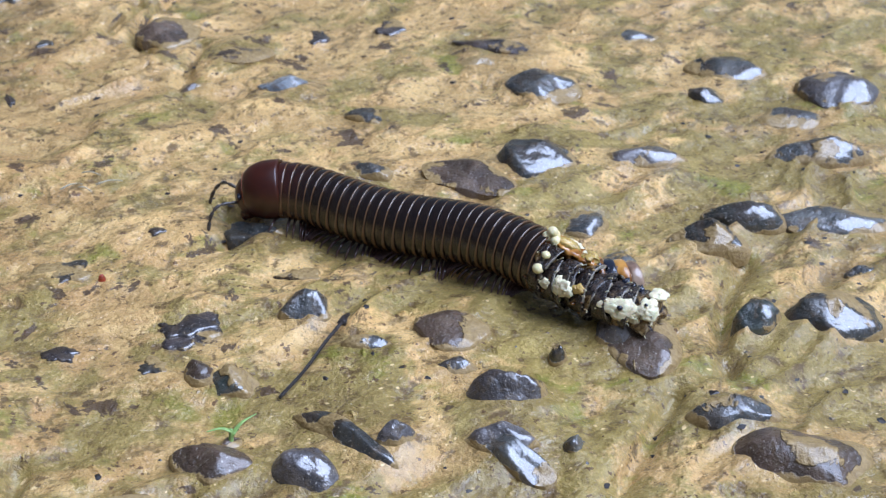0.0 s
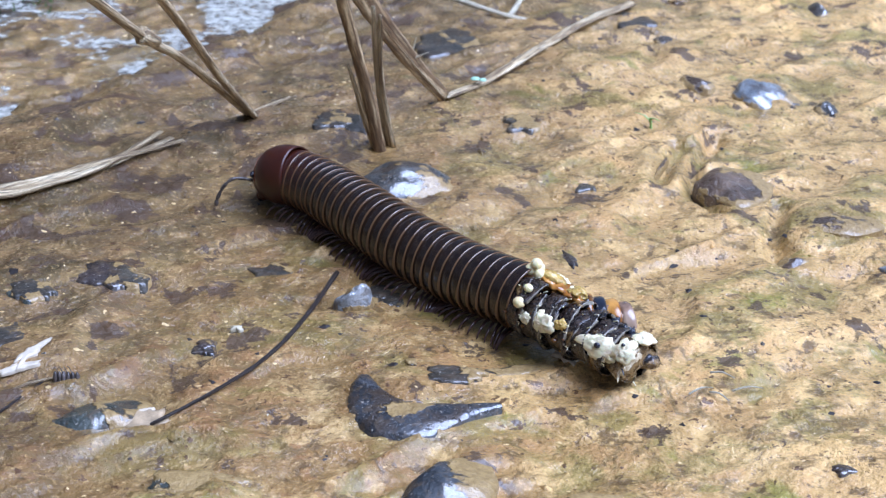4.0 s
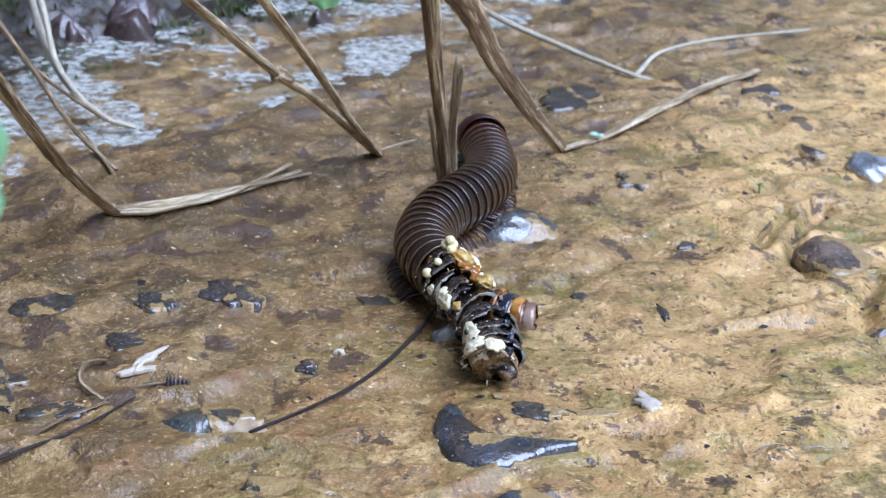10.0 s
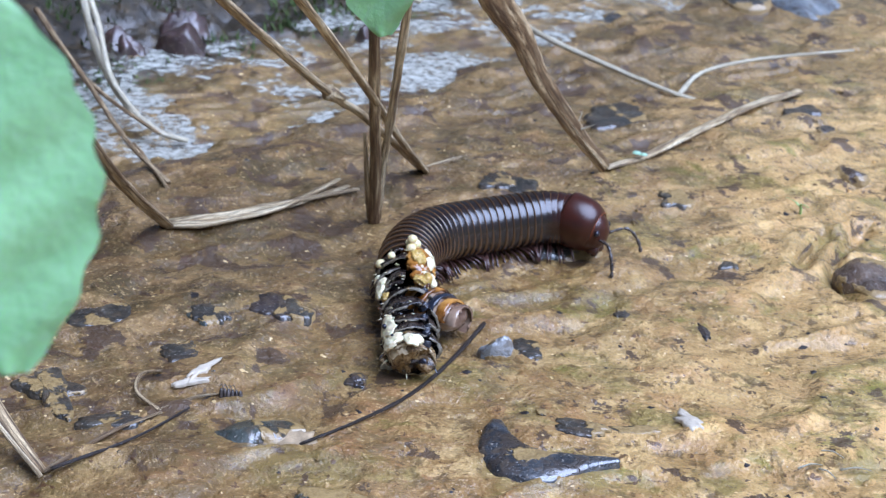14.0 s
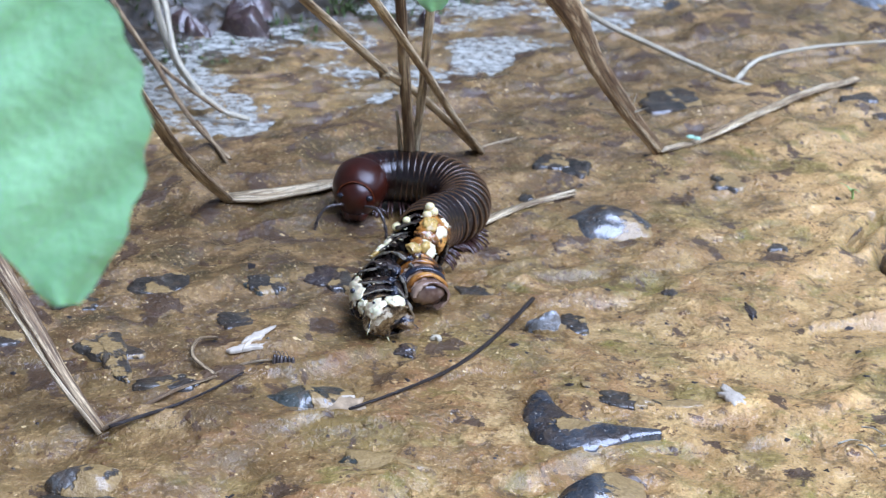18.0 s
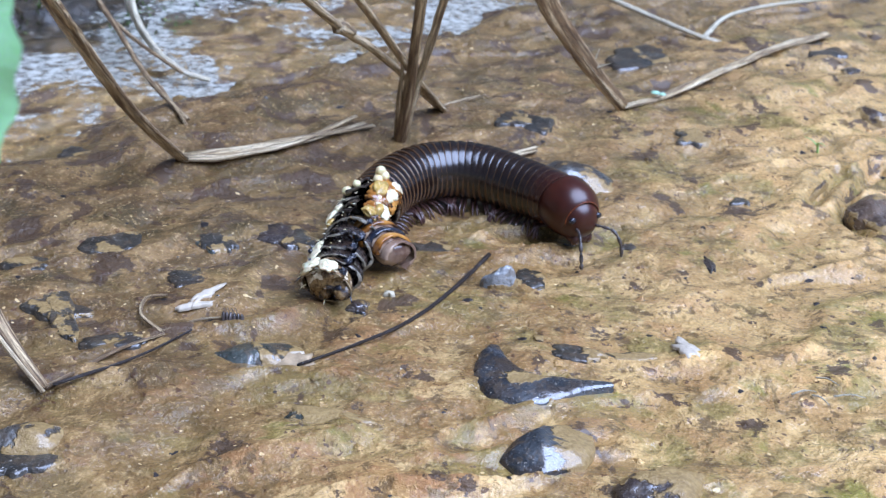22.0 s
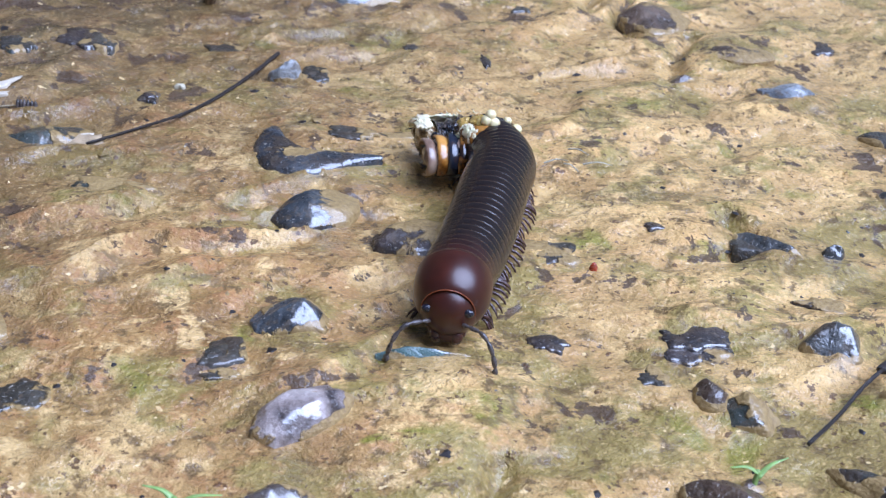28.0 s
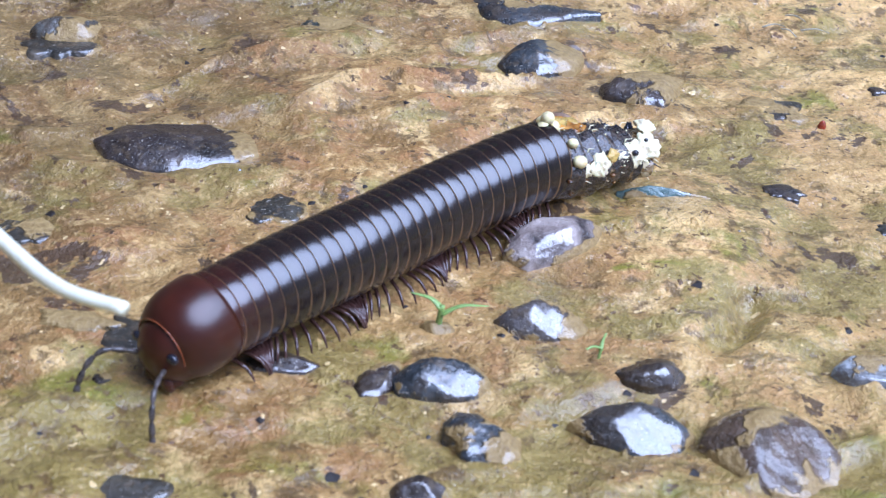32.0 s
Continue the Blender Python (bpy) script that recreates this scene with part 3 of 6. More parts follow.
def ground_z(x, y, mounds=True):
    x, y = np.asarray(x, float), np.asarray(y, float)
    near = 1 - step(0.5, 1.2, np.hypot(x - 0.05, y - 0.12))
    u, v = x * 0.848 + y * 0.53, -x * 0.53 + y * 0.848
    z = 0.0040 * fbm(x * 26, y * 26, 3, 3)
    warp = 2.2 * fbm(x * 45, y * 45, 5, 3)
    ridge = vnoise(u * 36, v * 130 + warp, 11)
    z = z + 0.0022 * ((1 - np.abs(2 * ridge - 1)) ** 2 - 0.35) * step(-0.15, 0.25, fbm(x * 18, y * 18, 21, 2) + 0.15)
    z = z + 0.0026 * fbm(u * 95, v * 165 + warp, 13, 4) + 0.0005 * fbm(x * 280, y * 280, 17, 3) - 0.0003
    z = z + furrow_depth(x, y)
    d = bank_depth(x, y)
    z = z - 0.0042 * step(-0.014, 0.014, d)
    z = z + 0.0052 * fbm(x * 130, y * 130, 31, 4) * step(-0.01, 0.01, d)
    z = z + 0.018 * step(0.085, 0.15, d) + 0.008 * fbm(x * 60, y * 60, 51, 4) * step(0.075, 0.11, d)
    if mounds:
        for mx, my, r, h in MOUNDS:
            q = (x - mx) ** 2 + (y - my) ** 2
            z = z + np.where(q < 9 * r * r, h * np.exp(-q / (r * r)), 0)
    # last term: unseen hill on the left, added to keep low sky out of reflections
    return z * near + 0.95 * step(0.22, 1.2, 0.45 * (y - 0.190) - 1.15 * (x + 0.025)) * (1 - step(3.0, 6.0, np.hypot(x, y)))


# ---- pebbles: noted first, so that the mud can rise round them ----
PEBBLES, PATCHES = [], []


def pebble(x, y, length, width, turn, height, kind, sides=None):
    """sides: for a stone with an outline of its own, its reach in millimetres at even turns from +x."""
    PEBBLES.append((x, y, length, width, turn, height, kind, sides))
    if kind != "rock" and not sides:
        MOUNDS.append((x + 0.1 * length, y, 0.72 * max(length, width), 0.36 * height))


def patch(x, y, length, width, turn, kind):
    PATCHES.append((x, y, length, width, turn, kind))


pebble(0.1512, 0.0445, 0.0145, 0.0106, -16, 0.0035, "dark")
pebble(0.1652, 0.0765, 0.0140, 0.0137, -33, 0.0025, "grey")
pebble(0.2063, 0.0745, 0.0145, 0.0103, -27, 0.0025, "dark")
pebble(0.1964, 0.0641, 0.0066, 0.0058, -40, 0.0020, "dark")
pebble(0.2228, 0.0553, 0.0150, 0.0136, -37, 0.0030, "purple")
pebble(0.2084, 0.0492, 0.0126, 0.0053, -16, 0.0015, "grey")
pebble(0.2054, 0.0333, 0.0151, 0.0080, -20, 0.0030, "grey")
pebble(0.1811, 0.0143, 0.0144, 0.0082, -28, 0.0035, "dark")
pebble(0.1962, 0.0095, 0.0162, 0.0093, -16, 0.0020, "grey")
pebble(0.1709, 0.0081, 0.0122, 0.0074, -20, 0.0035, "dark")
pebble(0.1797, -0.0186, 0.0142, 0.0119, -29, 0.0045, "dark")
pebble(0.1676, -0.0159, 0.0066, 0.0067, -63, 0.0025, "green")
pebble(0.1475, -0.0158, 0.0124, 0.0113, -46, 0.0025, "brown")
pebble(0.1335, -0.0161, 0.0033, 0.0034, -43, 0.0030, "dark")
pebble(0.1232, -0.0240, 0.0109, 0.0077, -16, 0.0045, "purple")
pebble(0.0990, 0.0076, 0.0074, 0.0063, -22, 0.0030, "grey")
pebble(0.1058, -0.0054, 0.0074, 0.0037, -16, 0.0015, "grey")
pebble(0.1206, -0.0057, 0.0090, 0.0099, -26, 0.0012, "brown")
pebble(0.1175, -0.0140, 0.0060, 0.0028, -20, 0.0015, "grey")
pebble(0.0803, -0.0042, 0.0051, 0.0053, -16, 0.0022, "brown")
pebble(0.0842, -0.0075, 0.0074, 0.0053, -25, 0.0032, "green")
pebble(0.0972, -0.0259, 0.0179, 0.0031, -58, 0.0025, "dark")
pebble(0.0904, -0.0314, 0.0103, 0.0066, -37, 0.0035, "purple")
pebble(0.0783, -0.0262, 0.0110, 0.0053, -32, 0.0025, "brown")
pebble(0.1185, -0.0372, 0.0127, 0.0036, -55, 0.0028, "grey")
pebble(0.1279, -0.0378, 0.0028, 0.0031, -16, 0.0020, "grey")
pebble(0.1527, -0.0379, 0.0109, 0.0044, -13, 0.0025, "grey")
pebble(0.1579, -0.0484, 0.0187, 0.0102, -28, 0.0030, "brown")
pebble(0.1925, -0.0065, 0.0062, 0.0037, -4, 0.0015, "grey")
pebble(0.1717, 0.0407, 0.0126, 0.0055, -13, 0.0020, "purple")
pebble(0.1379, 0.0419, 0.0159, 0.0077, -45, 0.0016, "brown")
pebble(0.1211, 0.0501, 0.0081, 0.0044, -24, 0.0020, "dark")
pebble(0.1526, 0.0209, 0.0070, 0.0073, -16, 0.0018, "grey")
pebble(0.1529, 0.0061, 0.0068, 0.0074, -32, 0.0020, "grey")
pebble(0.1140, 0.0914, 0.0124, 0.0055, -33, 0.0022, "blue")
pebble(0.0938, 0.1279, 0.0126, 0.0137, -37, 0.0020, "brown")
pebble(0.1075, 0.1098, 0.0118, 0.0090, -10, 0.0008, "brown")
pebble(0.0947, 0.0973, 0.0053, 0.0046, -10, 0.0015, "brown")
pebble(0.1269, 0.0738, 0.0086, 0.0052, -37, 0.0012, "dark")
pebble(0.1618, 0.0979, 0.0172, 0.0045, -30, 0.0012, "slatebrown")
pebble(0.1556, 0.0909, 0.0079, 0.0044, -16, 0.0010, "grey")
pebble(0.1949, 0.0977, 0.0125, 0.0055, 7, 0.0015, "grey")
pebble(0.0334, 0.1340, 0.0167, 0.0112, -4, 0.0030, "grey")
pebble(0.1155, 0.1727, 0.0128, 0.0127, -2, 0.0028, "blue")
pebble(0.1257, 0.1634, 0.0045, 0.0050, -10, 0.0022, "dark")
pebble(0.0273, 0.0419, 0.0153, 0.0132, 0, 0.0020, "slate", (7.3, 8.4, 7.3, 4.8, 3.7, 3.7, 5.1, 7.2, 6.9, 6.6, 6.0, 6.7))
pebble(0.0278, 0.0600, 0.0200, 0.0150, 0, 0.0024, "crescent")
pebble(0.0423, 0.0325, 0.0140, 0.0115, 0, 0.0019, "slatebrown", (6.1, 8.0, 6.0, 4.3, 3.8, 4.6, 5.9, 6.3, 5.3, 5.6, 6.6, 5.6))
pebble(0.0206, 0.0900, 0.0064, 0.0046, 0, 0.0026, "blue", (3.3, 3.3, 2.6, 2.2, 2.5, 3.3, 3.1, 2.9, 2.3, 2.1, 2.3, 2.9))
pebble(0.0963, 0.0346, 0.0129, 0.0030, -38, 0.0022, "grey")
pebble(0.1185, 0.0285, 0.0082, 0.0040, -54, 0.0022, "dark")
pebble(0.0255, 0.0099, 0.0110, 0.0071, 0, 0.0022, "slate", (5.3, 4.9, 3.8, 3.4, 3.7, 4.8, 5.3, 5.2, 3.7, 3.2, 3.7, 5.8))
pebble(0.0283, -0.0113, 0.0124, 0.0113, 0, 0.0022, "pink", (5.4, 7.4, 6.6, 4.8, 4.2, 4.4, 5.6, 7.4, 6.4, 4.6, 3.9, 4.2))
pebble(0.0439, 0.0020, 0.0100, 0.0015, 1, 0.0012, "teal")
pebble(-0.0219, 0.0040, 0.0250, 0.0137, 0, 0.0016, "slatebrown", (11.3, 11.0, 7.8, 6.2, 6.6, 8.8, 10.4, 8.9, 7.5, 6.8, 6.9, 8.4))
pebble(-0.0426, 0.0349, 0.0102, 0.0064, 15, 0.0020, "grey")
pebble(0.0087, -0.0400, 0.0048, 0.0076, 0, 0.0008, "slatebrown", (1.7, 2.8, 3.9, 3.0, 2.1, 2.1, 2.4, 3.2, 4.0, 3.2, 2.2, 1.8))
pebble(0.0152, -0.0403, 0.0112, 0.0064, 0, 0.0018, "slate", (5.7, 5.0, 3.6, 3.1, 3.4, 4.6, 5.3, 5.2, 3.7, 3.2, 3.5, 4.7))
pebble(0.0264, -0.0284, 0.0112, 0.0064, 0, 0.0020, "purple", (5.9, 4.6, 3.2, 2.9, 3.1, 4.0, 5.4, 4.6, 3.4, 2.9, 3.2, 4.3))
pebble(0.0381, -0.0366, 0.0082, 0.0052, 0, 0.0014, "slatebrown", (4.1, 3.8, 2.9, 2.5, 2.7, 3.3, 4.1, 3.4, 2.6, 2.4, 2.6, 3.5))
pebble(0.0355, -0.0454, 0.0136, 0.0078, 0, 0.0020, "slate", (6.9, 5.9, 4.6, 3.6, 3.7, 5.2, 6.6, 4.7, 3.7, 3.9, 4.7, 5.8))
pebble(0.0194, -0.0492, 0.0090, 0.0086, 0, 0.0012, "slate", (4.6, 3.2, 3.0, 3.9, 4.5, 4.3, 3.6, 2.5, 3.5, 4.5, 4.8, 5.1))
pebble(0.0500, -0.0472, 0.0150, 0.0146, 0, 0.0021, "brown", (7.4, 6.9, 7.2, 7.0, 6.6, 7.0, 7.3, 6.2, 6.9, 7.4, 7.6, 7.8))
pebble(0.0650, -0.0328, 0.0116, 0.0064, 0, 0.0009, "blue", (5.6, 4.6, 3.2, 2.7, 3.3, 4.8, 5.8, 4.3, 3.1, 2.9, 3.4, 4.5))
pebble(0.0712, -0.0445, 0.0110, 0.0090, 0, 0.0024, "brown", (5.6, 5.4, 4.6, 4.2, 4.4, 5.2, 5.6, 4.8, 4.2, 4.2, 4.6, 5.2))
pebble(0.0139, -0.0578, 0.0061, 0.0023, 7, 0.0020, "slatebrown")
pebble(-0.0166, 0.0617, 0.0145, 0.0067, 2, 0.0020, "green")
pebble(-0.0718, 0.2435, 0.0121, 0.0133, 59, 0.0070, "rock")
pebble(-0.0557, 0.2486, 0.0133, 0.0147, 21, 0.0090, "rock")
pebble(-0.0085, 0.2665, 0.0070, 0.0077, 2, 0.0070, "rock")
pebble(-0.0710, 0.2426, 0.0079, 0.0087, -15, 0.0050, "rock")
pebble(-0.1233, 0.2331, 0.0122, 0.0134, 1, 0.0070, "rock")
pebble(-0.1068, 0.2241, 0.0148, 0.0155, -2, 0.0060, "rock")
pebble(-0.0568, 0.2555, 0.0127, 0.0140, 1, 0.0080, "rock")
pebble(0.1223, 0.3155, 0.0193, 0.0213, -14, 0.0035, "blue")
pebble(0.0647, 0.2981, 0.0122, 0.0135, 13, 0.0030, "grey")
pebble(0.1044, 0.3169, 0.0139, 0.0153, -1, 0.0025, "dark")
pebble(0.1439, -0.0140, 0.0059, 0.0061, -28, 0.0030, "purple")
pebble(0.1183, -0.0337, 0.0080, 0.0036, -23, 0.0025, "purple")
pebble(0.1041, -0.0295, 0.0052, 0.0035, 166, 0.0025, "purple")
pebble(0.0831, 0.1380, 0.0099, 0.0009, 59, 0.0015, "brown")
pebble(0.1020, 0.1769, 0.0075, 0.0049, -58, 0.0014, "brown")
pebble(0.1483, 0.2271, 0.0063, 0.0069, -32, 0.0024, "grey")
pebble(0.1062, 0.0334, 0.0033, 0.0036, -55, 0.0024, "dark")

patch(0.0809, 0.0095, 0.0095, 0.0115, -21, "brown")
patch(0.1256, 0.1161, 0.0053, 0.0064, -16, "brown")
patch(0.0622, 0.0309, 0.0090, 0.0070, -30, "dark")
patch(0.0602, 0.0073, 0.0046, 0.0038, -26, "brown")
patch(0.0736, 0.0003, 0.0043, 0.0041, -18, "dark")
patch(0.1431, 0.1168, 0.0062, 0.0075, -37, "brown")
patch(0.1010, 0.0188, 0.0067, 0.0035, -21, "brown")
patch(0.0964, 0.0346, 0.0111, 0.0054, -23, "dark")
patch(0.0260, 0.0941, 0.0045, 0.0054, 9, "dark")
patch(0.0333, 0.0679, 0.0074, 0.0036, -18, "dark")
patch(0.0088, 0.1018, 0.0069, 0.0062, -6, "dark")
patch(0.0202, 0.1409, 0.0055, 0.0066, -20, "dark")
patch(0.0174, 0.0013, 0.0073, 0.0052, 33, "dark")
patch(0.0602, 0.0076, 0.0054, 0.0030, 4, "brown")
patch(-0.0064, -0.0082, 0.0074, 0.0061, 5, "dark")
patch(-0.0351, -0.0177, 0.0070, 0.0056, 4, "dark")
patch(-0.0250, -0.0358, 0.0079, 0.0035, -3, "dark")
patch(-0.0181, -0.0371, 0.0080, 0.0055, -22, "dark")
pebble(-0.0020, -0.0391, 0.0080, 0.0044, 0, 0.0005, "slatebrown", (4.1, 2.5, 1.9, 2.0, 2.5, 3.3, 4.0, 3.4, 2.0, 1.7, 1.9, 2.9))
patch(-0.0157, -0.0602, 0.0095, 0.0048, 2, "dark")
patch(-0.0202, -0.0449, 0.0020, 0.0024, 8, "brown")
patch(-0.0165, 0.1001, 0.0110, 0.0072, -22, "dark")
patch(-0.0287, 0.0971, 0.0056, 0.0067, -11, "dark")
patch(-0.0316, 0.0841, 0.0044, 0.0053, -1, "dark")
patch(-0.0023, 0.0785, 0.0028, 0.0033, -2, "brown")
patch(0.0608, 0.1590, 0.0076, 0.0079, 12, "dark")
patch(0.0232, 0.1611, 0.0074, 0.0077, -16, "dark")
patch(0.1001, 0.2210, 0.0091, 0.0109, -4, "dark")
patch(0.0540, 0.2101, 0.0151, 0.0181, -13, "dark")
patch(0.1034, 0.2100, 0.0051, 0.0061, -13, "brown")
patch(-0.0491, 0.0726, 0.0218, 0.0047, -65, "dark")
patch(-0.0428, 0.0313, 0.0103, 0.0075, 22, "dark")
patch(-0.0460, 0.0952, 0.0111, 0.0097, -4, "dark")
patch(-0.0311, 0.0834, 0.0047, 0.0049, 8, "dark")
patch(-0.0661, 0.0719, 0.0058, 0.0049, 7, "dark")
patch(-0.0035, 0.0447, 0.0106, 0.0050, -1, "green")
patch(-0.0575, 0.0855, 0.0087, 0.0045, 1, "dark")
patch(-0.0375, 0.0614, 0.0086, 0.0042, 13, "dark")
patch(0.0438, 0.1076, 0.0031, 0.0029, -40, "dark")
patch(-0.0274, 0.0967, 0.0070, 0.0047, -60, "dark")
patch(-0.0311, 0.0846, 0.0055, 0.0052, 8, "dark")
patch(-0.0499, 0.0724, 0.0103, 0.0076, -38, "dark")
patch(-0.0629, 0.1338, 0.0065, 0.0070, 9, "dark")
patch(0.0234, 0.0915, 0.0091, 0.0064, -156, "dark")
patch(0.0271, 0.0709, 0.0017, 0.0020, 4, "dark")
patch(0.0280, 0.1604, 0.0078, 0.0084, -5, "dark")
patch(0.0263, 0.0932, 0.0044, 0.0052, 6, "dark")
patch(0.0670, 0.1315, 0.0037, 0.0045, -14, "dark")
patch(0.0403, 0.0686, 0.0098, 0.0029, -170, "dark")
patch(0.0323, 0.0667, 0.0070, 0.0032, 0, "dark")
patch(0.0577, 0.1035, 0.0056, 0.0019, -79, "brown")
patch(0.0180, 0.1449, 0.0033, 0.0034, -48, "dark")
patch(0.0172, 0.0012, 0.0059, 0.0030, 13, "dark")
patch(0.0807, 0.0103, 0.0097, 0.0071, -1, "brown")
patch(0.0174, -0.0029, 0.0047, 0.0022, 6, "dark")
patch(-0.0285, 0.0964, 0.0066, 0.0066, -9, "green")
patch(-0.0176, 0.0996, 0.0094, 0.0070, -25, "brown")
patch(-0.0306, 0.0830, 0.0058, 0.0056, -9, "dark")
patch(-0.0019, 0.0796, 0.0026, 0.0031, -1, "brown")
patch(0.0799, 0.0395, 0.0036, 0.0023, 13, "brown")
patch(0.0801, 0.0066, 0.0111, 0.0076, -49, "brown")



# ---- ground: one sheet, fine where the camera goes, out to the horizon ----
def build_ground():
    fx = np.arange(-0.16, 0.285, 0.0008)
    fy = np.arange(-0.085, 0.37, 0.0008)
    out = np.array([0.02, 0.06, 0.15, 0.35, 0.8, 2, 5, 14, 40, 120, 400])
    xs = np.concatenate([fx[0] - out[::-1], fx, fx[-1] + out])
    ys = np.concatenate([fy[0] - out[::-1], fy, fy[-1] + out])
    X, Y = np.meshgrid(xs, ys)
    Z = ground_z(X, Y)
    n, m = len(ys), len(xs)
    verts = np.stack([X, Y, Z], -1).reshape(-1, 3)
    i = np.arange(n * m).reshape(n, m)
    quads = np.stack([i[:-1, :-1], i[:-1, 1:], i[1:, 1:], i[1:, :-1]], -1).reshape(-1, 4)
    me = bpy.data.meshes.new("ground")
    me.vertices.add(len(verts))
    me.vertices.foreach_set("co", verts.ravel())
    me.loops.add(quads.size)
    me.loops.foreach_set("vertex_index", quads.ravel())
    me.polygons.add(len(quads))
    me.polygons.foreach_set("loop_start", np.arange(0, quads.size, 4))
    me.polygons.foreach_set("use_smooth", np.ones(len(quads), bool))
    me.update(calc_edges=True)
    # wetness: seeps round the stones and stands in the hollows
    damp = 0.7 * step(0.0006, -0.0016, Z - 0.0004)
    for px, py, l, w, turn, h, kind, sides in PEBBLES:
        r = 0.5 * max(l, w)
        q = np.hypot(X - px, Y - py) / r
        damp = np.maximum(damp, np.where(q < 2.2, 1 - step(1.2, 2.0, q + 0.5 * vnoise(X * 300, Y * 300, 71)), 0))
    at = me.attributes.new("damp", 'FLOAT', 'POINT')
    at.data.foreach_set("value", np.clip(damp, 0, 1).ravel())
    at = me.attributes.new("soil", 'FLOAT', 'POINT')
    at.data.foreach_set("value", step(0.055, 0.085, bank_depth(X, Y) + 0.02 * fbm(X * 90, Y * 90, 77, 3)).ravel())
    me.materials.append(MUD)
    return tagged(new("ground", me), "wet tan mud with flow ridges and green algae", "ground", kind="structure")


build_ground()


def gz(x, y):
    return float(ground_z(x, y))


# ---- puddle: a thin still sheet along the bank ----
def build_puddle():
    bm = bmesh.new()
    xs, ys = np.arange(-0.22, 0.26, 0.006), np.arange(0.10, 0.42, 0.006)
    grid = {}
    for a, x in enumerate(xs):
        for b, y in enumerate(ys):
            d = float(bank_depth(x, y))
            if -0.035 < d < 0.10:
                grid[a, b] = bm.verts.new((x, y, -0.0022))
    for (a, b) in list(grid):
        q = [grid.get(k) for k in ((a, b), (a + 1, b), (a + 1, b + 1), (a, b + 1))]
        if all(q):
            bm.faces.new(q)
    me = bpy.data.meshes.new("puddle")
    bm.to_mesh(me)
    bm.free()
    me.materials.append(WATER)
    ob = new("puddle", me)
    ob.visible_shadow = False
    return tagged(ob, "shallow puddle of clear water over silt", "puddle", kind="structure")


build_puddle()


# ---- stones ----
def stone_mesh(length, width, height, seed, lumpy=0.16, facets=3, segs=26, rings=7, flat=2.4, jag=0.0, sink=0.0015, sides=None):
    rnd = np.random.RandomState(seed)
    th = np.linspace(0, 2 * np.pi, segs, endpoint=False)
    ph = rnd.rand(5) * 6.28
    R = 1 + lumpy * (0.6 * np.sin(2 * th + ph[0]) + 0.5 * np.sin(3 * th + ph[1]) + 0.3 * np.sin(5 * th + ph[2]))
    if jag:
        for k in range(3, 13):
            R = R * (1 + jag * 1.6 / k ** 0.8 * (rnd.rand() - 0.3) * np.sin(k * th + rnd.rand() * 6.28))
    if jag:
        p = 2.5
        sup = (np.abs(np.cos(th)) ** p + np.abs(np.sin(th)) ** p) ** (-1 / p)
    else:
        # a rounded polygon of six to eight broken sides
        count = 6 + seed % 3
        p, sup = 9.0, 0.0
        for q in range(count):
            a, d = 6.283 * (q + 0.7 * rnd.rand()) / count, 0.82 + 0.26 * rnd.rand()
            sup = sup + np.maximum(np.cos(th - a) / d, 0.0) ** p
        sup = sup ** (-1 / p)
        R = 1 + 0.25 * (R - 1)
    ax, ay = R * sup * np.cos(th) * length / 2, R * sup * np.sin(th) * width / 2
    if sides:
        corners = [(0.001 * r * np.cos(6.2832 * q / len(sides)), 0.001 * r * np.sin(6.2832 * q / len(sides))) for q, r in enumerate(sides)]
        corners.append(corners[0])
        u, base = th / 6.2832 * len(sides), np.arange(len(corners))
        wob = 1 + 0.05 * fbm(np.cos(th) * 4, np.sin(th) * 4, seed, 3)
        ax, ay = wob * np.interp(u, base, [c[0] for c in corners]), wob * np.interp(u, base, [c[1] for c in corners])
    planes = []
    for _ in range(facets):
        a, tilt = rnd.rand() * 6.28, 0.30 + 0.75 * rnd.rand()
        planes.append((np.cos(a) * tilt, np.sin(a) * tilt, 0.70 + 0.30 * rnd.rand()))
    verts, faces = [(0, 0, height * min([0.98] + [c for *_, c in planes]))], []
    fr = np.linspace(0, 1, rings + 1)[1:] ** 0.8
    for k, f in enumerate(fr):
        for j in range(segs):
            x, y = ax[j] * f, ay[j] * f
            z = (1 - f ** flat)
            for px, py, c in planes:
                zc = c - px * x / (length / 2) - py * y / (width / 2)
                g = max(0.0, 0.10 - abs(z - zc))
                z = min(z, zc) - g * g / 0.4
            z += 0.012 * (rnd.rand() - 0.5) * (1 - f)
            verts.append((x, y, height * z))
    if height > 0.001:
        o = Vector((seed * 3.7, seed * 1.3, 0))
        for i in range(1, len(verts)):
            p = Vector(verts[i]) / max(length, width)
            d = 0.06 * noise.noise(p * 3.2 + o) + 0.035 * noise.noise(p * 8 + o) + 0.015 * noise.noise(p * 17 + o)
            verts[i] = (verts[i][0] * (1 + 0.5 * d), verts[i][1] * (1 + 0.5 * d), verts[i][2] + d * height * 1.6)
    for j in range(segs):
        verts.append((verts[1 + (rings - 1) * segs + j][0] * 1.02, verts[1 + (rings - 1) * segs + j][1] * 1.02, -sink))
    for j in range(segs):
        faces.append((0, 1 + j, 1 + (j + 1) % segs))
    for k in range(rings):
        a, b = 1 + k * segs, 1 + (k + 1) * segs
        for j in range(segs):
            faces.append((a + j, b + j, b + (j + 1) % segs, a + (j + 1) % segs))
    return verts, faces


